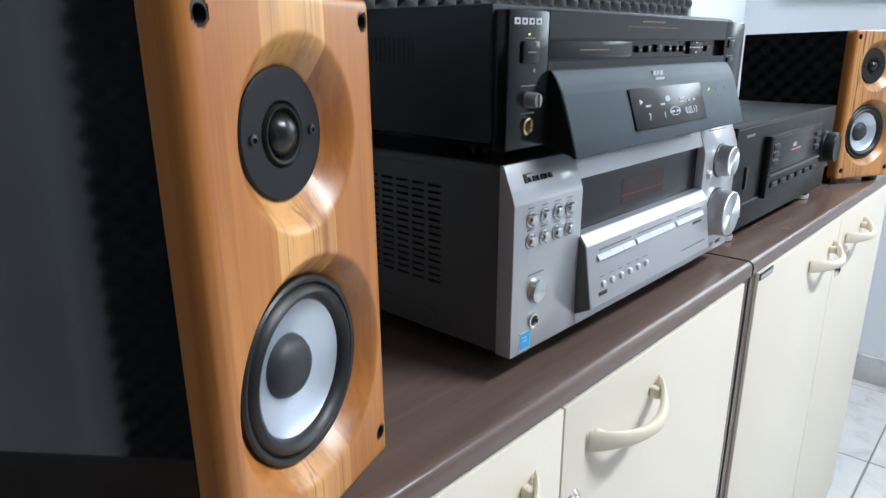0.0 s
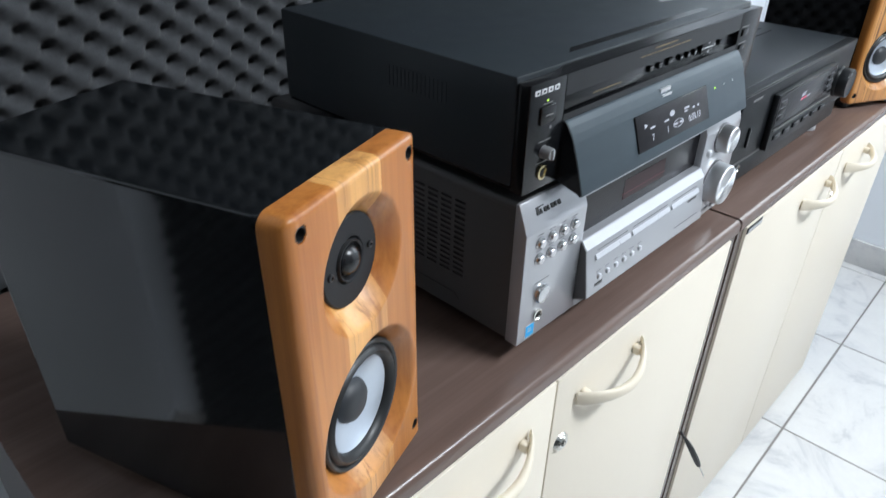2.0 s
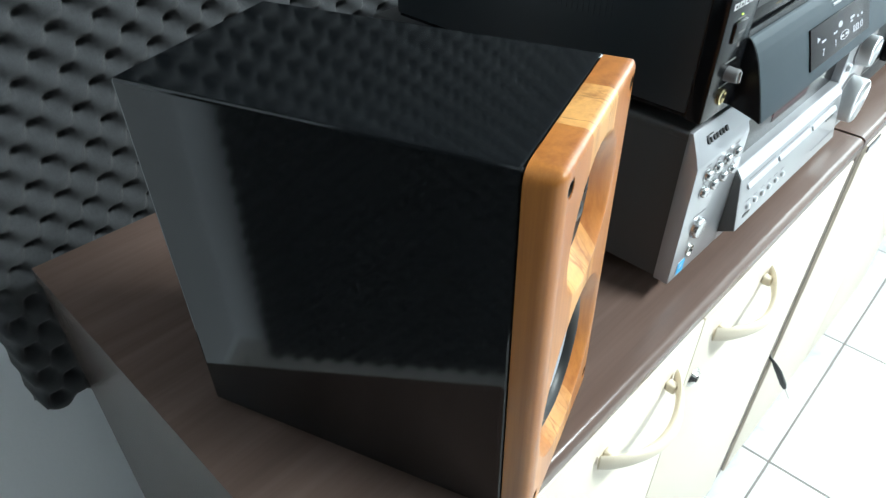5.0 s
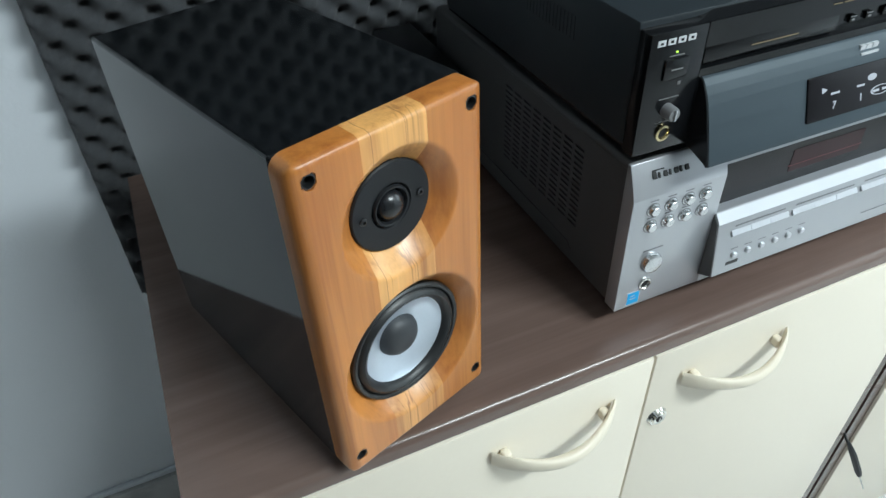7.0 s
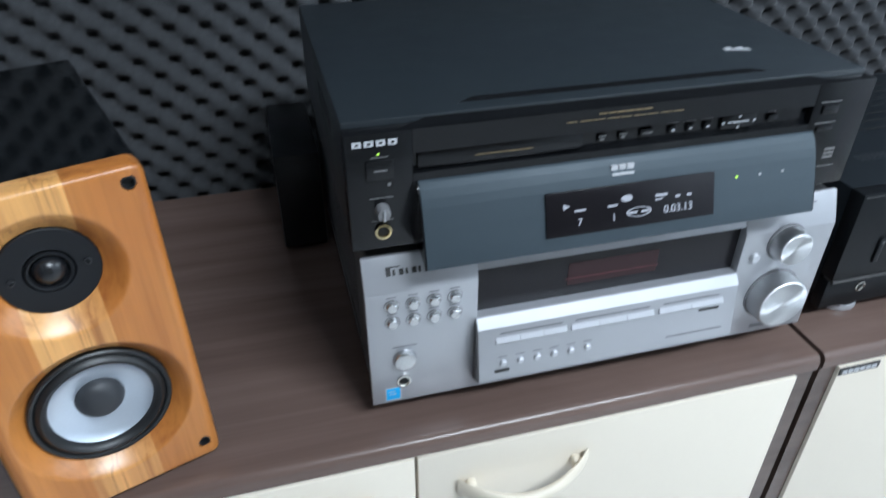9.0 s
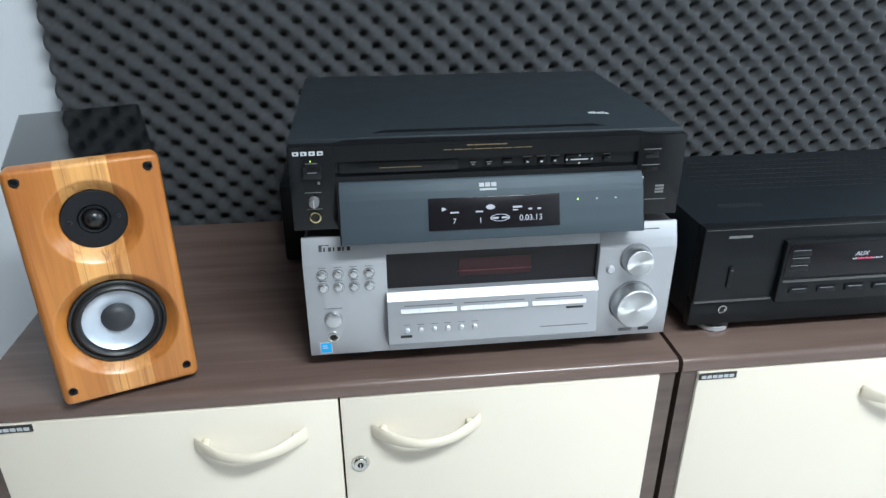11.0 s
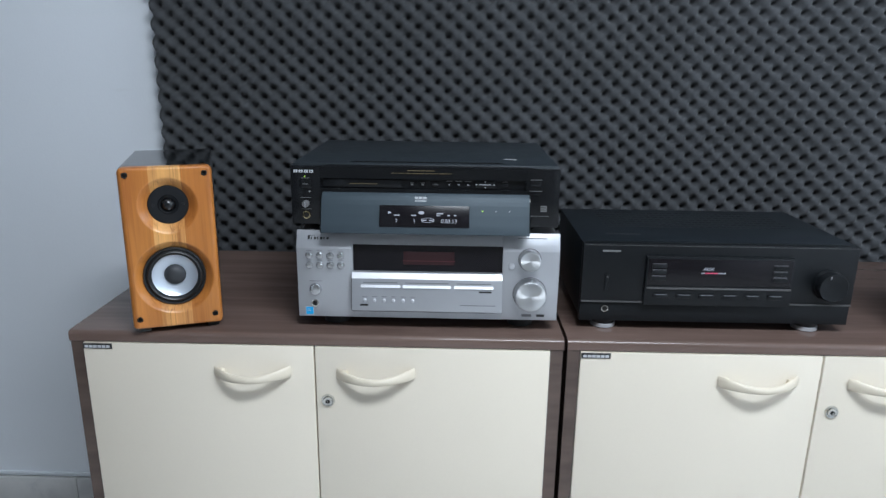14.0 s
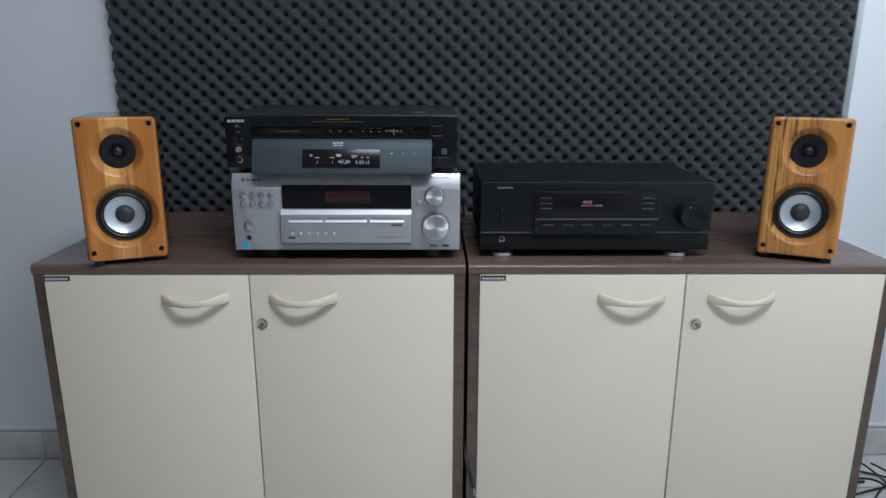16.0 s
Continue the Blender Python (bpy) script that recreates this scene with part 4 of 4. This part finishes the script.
def black_receiver(x0, y0, label):
    ob = thing("stereo_receiver", pose(x0, y0, H), label, "receiver")
    W, Z0, Z1, D = 0.437, 0.016, 0.1485, 0.262
    part("chassis", slab(0.003, W - 0.003, 0.014, D, Z0 + 0.002, Z1 - 0.004), RCV_BLK, ob)
    cov = part("cover", slab(0.0, W, 0.016, D, Z0 + 0.010, Z1 - 0.0005, 0.002), RCV_TOP, ob, "black sheet-metal cover")
    vents = bmesh.new()
    for r in range(7):
        for c in range(26):
            box(vents, 0.06 + 0.0125 * c, 0.0695 + 0.0125 * c, 0.12 + 0.018 * r, 0.1232 + 0.018 * r, Z1 - 0.002, Z1 - 0.0002)
    part("vent_grille", vents, DARK, cov)
    part("face_plate", slab(0.0, W, 0.0, 0.016, 0.052, Z1, 0.0012), RCV_BLK, ob, "black front plate")
    part("lower_face", prism([(0.0035, Z0), (0.0035, 0.0495), (0.016, 0.0495), (0.016, Z0)], 0.0, W, bevel=0.0006), RCV_BLK, ob)
    part("ledge", slab(0.001, 0.100, -0.001, 0.012, 0.0495, 0.0520), STEEL, ob)
    part("ledge", slab(0.334, W - 0.001, -0.001, 0.012, 0.0495, 0.0520), STEEL, ob)
    part("top_line", slab(0.002, W - 0.002, -0.0004, 0.002, Z1 - 0.0030, Z1 - 0.0022), STEEL, ob)
    part("centre_panel", slab(0.100, 0.334, -0.0090, 0.0, 0.0490, 0.1300, 0.0012), RCV_BLK, ob, "raised black centre panel")
    win = part("display_window", slab(0.103, 0.331, -0.0098, -0.0085, 0.0830, 0.1270, 0.0004), GLASS_BLK, ob, "dark display window")
    words("AUX", 0.0080, 0.1890, -0.0101, 0.1085, VFD, win, shear=0.2)
    for i in range(12):
        part("display_mark", slab(0.1870 + 0.0033 * i, 0.1890 + 0.0033 * i, -0.0101, -0.0097, 0.1035, 0.1052 + 0.0006 * (i % 2)), VFD_RED if 1 < i < 8 else VFD, win)
    part("display_lip", slab(0.103, 0.332, -0.0115, -0.009, 0.0770, 0.0800, 0.0006), STEEL, ob)
    for i in range(6):
        a = 0.114 + 0.0365 * i
        part("input_key", slab(a, a + 0.024, -0.0112, -0.0085, 0.0615, 0.0690, 0.0010), RCV_BLK, ob)
        part("key_caption", slab(a + 0.003, a + 0.021, -0.0115, -0.0110, 0.0672, 0.0682), PRINT_SIL, ob)
    for z in (0.092, 0.102, 0.112):
        part("side_key", slab(0.1085, 0.1320, -0.0108, -0.0095, z, z + 0.0052, 0.0004), RCV_BLK, ob)
        part("side_key", slab(0.3000, 0.3240, -0.0108, -0.0095, z, z + 0.0052, 0.0004), RCV_BLK, ob)
        part("key_caption", slab(0.1095, 0.1310, -0.0100, -0.0090, z + 0.0064, z + 0.0073), PRINT_SIL, ob)
        part("key_caption", slab(0.3010, 0.3230, -0.0100, -0.0090, z + 0.0064, z + 0.0073), PRINT_SIL, ob)
    part("maker_mark", slab(0.0300, 0.0590, -0.0004, 0.001, 0.1345, 0.1378), PRINT_DIM, ob)
    part("power_button", slab(0.0370, 0.0430, -0.0030, 0.001, 0.0700, 0.0980, 0.0012), RCV_BLK, ob)
    part("power_mark", slab(0.0390, 0.0420, -0.0034, -0.0028, 0.0930, 0.0942), PRINT_DIM, ob)
    part("phone_socket", lathe([(0.0056, 0.0), (0.0056, 0.0020), (0.0044, 0.0022), (0.0034, 0.0006), (0.0034, -0.004), (0, -0.004)], 0.0410, 0.0035, 0.0375, 24), CHROME, ob, "headphone socket with a bright ring")
    part("socket_hole", lathe([(0.0034, 0.0008), (0, 0.0008)], 0.0410, 0.0035, 0.0375, 20), DARK, ob)
    dots = bmesh.new()
    for i in range(26):
        for j in range(4):
            if (i * 7 + j * 5 + i * j) % 3:
                box(dots, 0.048 + 0.0022 * i, 0.0492 + 0.0022 * i, 0.060 + 0.0034 * j, 0.0618 + 0.0034 * j, Z1 - 0.001, Z1 - 0.0003)
    part("cover_dots", dots, PRINT_FAINT, cov, "faint row of punched dots")
    knob = part("volume_knob", lathe([(0.0255, 0.0), (0.0250, 0.004), (0.0240, 0.005), (0.0236, 0.018), (0.0222, 0.0200), (0.0195, 0.0192), (0, 0.0186)], 0.3945, 0.0, 0.0860, 56), RCV_BLK, ob, "large black volume knob")
    part("knob_mark", slab(0.3870, 0.3884, -0.0203, -0.0190, 0.1010, 0.1050), PRINT, knob)
    for x in (0.045, W - 0.055):
        for y in (0.028, D - 0.045):
            foot = part("foot", lathe([(0, 0), (0.0185, 0), (0.0190, 0.002), (0.0190, 0.0175), (0, 0.0175)], 0, 0, 0, 28), BLACK_PL, ob)
            foot.matrix_basis = pose(x, y, 0, -90, 0, 0)
            if y < 0.1:
                part("foot_ring", lathe([(0.0188, 0.0010), (0.0204, 0.0014), (0.0204, 0.0070), (0.0188, 0.0076)], 0, 0, 0, 32), SILVER_LT, foot, "thin silver ring")
    return ob


black_receiver(0.8270, 0.0450, "black stereo receiver with a lit display, on the brown cabinet")

# ---- small black box behind the silver receiver ----
adapter = thing("black_box", pose(0.340, 0.394, H), "small upright matt black box beside the silver receiver", "box")
part("case", slab(-0.0250, 0.0250, -0.076, 0.076, 0.003, 0.122, 0.003), RCV_BLK, adapter)
part("lid_seam", slab(-0.0253, 0.0253, -0.0763, 0.0763, 0.112, 0.1128), DARK, adapter)
for fx in (-0.017, 0.017):
    for fy in (-0.06, 0.06):
        part("foot", slab(fx - 0.005, fx + 0.005, fy - 0.005, fy + 0.005, 0.0, 0.0035), RUBBER, adapter)

# ---- cables ----


def smooth_path(points, n=10):
    out, p = [], [Vector(q) for q in points]
    p = [2 * p[0] - p[1]] + p + [2 * p[-1] - p[-2]]
    for a, b, c, d in zip(p, p[1:], p[2:], p[3:]):
        for i in range(n):
            t = i / n
            out.append(0.5 * ((2 * b) + (c - a) * t + (2 * a - 5 * b + 4 * c - d) * t * t + (3 * b - a - 3 * c + d) * t ** 3))
    return out + [p[-2]]


plug = thing("cable_with_plug", pose(0.8005, 0, 0), "black cable with a plug hanging between the two cabinets", "cable")
part("cord", tube(smooth_path([(0.0, 0.30, 0.30), (0.0, 0.15, 0.40), (0.0, 0.03, 0.37), (0.001, -0.005, 0.345)]), 0.0021), RUBBER, plug)
part("plug", tube([(0.001, -0.005, 0.346), (0.004, -0.012, 0.335), (0.007, -0.018, 0.325), (0.014, -0.030, 0.300), (0.016, -0.034, 0.292)], [0.0024, 0.0042, 0.0050, 0.0050, 0.0032]), BLACK_PL, plug)
part("plug_tip", tube([(0.016, -0.034, 0.292), (0.022, -0.045, 0.270)], 0.0013), CHROME, plug, "bright metal pin")

rng = random.Random(11)
for i in range(5):
    pts = []
    cx, cy = 1.80 + 0.06 * i, 0.30 + 0.03 * (i % 3)
    for j in range(13):
        q = j * 0.95 + i
        r = 0.06 + 0.07 * rng.random()
        pts.append((cx + 1.5 * r * math.cos(q), min(cy + r * math.sin(q), 0.50), 0.004 + 0.010 * rng.random() + (0.05 * rng.random() if j % 5 == 2 else 0)))
    pts[0] = (1.66, 0.40, 0.004)
    cord = thing("loose_cable", pose(0, 0, 0), "black cable lying tangled on the floor beside the cabinet", "cable", "tangle of cables")
    part("cord", tube(smooth_path(pts, 7), 0.0030, seg=7), RUBBER, cord)
audio = thing("speaker_cable", pose(0, 0, 0), "thin black cable behind the receivers", "cable")
part("cord", tube(smooth_path([(0.795, 0.40, H + 0.06), (0.806, 0.37, H + 0.045), (0.812, 0.40, H + 0.010), (0.803, 0.45, H + 0.003), (0.80, 0.475, H + 0.0025)]), 0.0022), RUBBER, audio)

# ---- floor ----
floor = structure("floor", slab(XL - T, XR + T, YF - T, YB + T, -0.05, -0.0012), GROUT, "pale marbled ceramic floor tiles with grey joints", "floor")
PITCH, JOINT, SKEW = 0.428, 0.004, radians(0.9)
FX, FY = 1.347, -0.046
tile_mesh = mesh_of("tile", slab(-PITCH / 2 + JOINT / 2, PITCH / 2 - JOINT / 2, -PITCH / 2 + JOINT / 2, PITCH / 2 - JOINT / 2, -0.008, 0.0, 0.0012, 1), TILE)
for i in range(-5, 4):
    for j in range(-9, 3):
        cx, cy = FX + PITCH * (i + 0.5), FY + PITCH * (j + 0.5)
        cx, cy = FX + (cx - FX) * math.cos(SKEW) - (cy - FY) * math.sin(SKEW), FY + (cx - FX) * math.sin(SKEW) + (cy - FY) * math.cos(SKEW)
        if XL - 0.3 < cx < XR + 0.3 and YF - 0.3 < cy < YB + 0.3:
            tile = new("tile", tile_mesh)
            tile.parent = floor
            tile.matrix_basis = pose(cx, cy, 0.0003 * ((i * 7 + j * 3) % 3 - 1), 0, 0, math.degrees(SKEW))
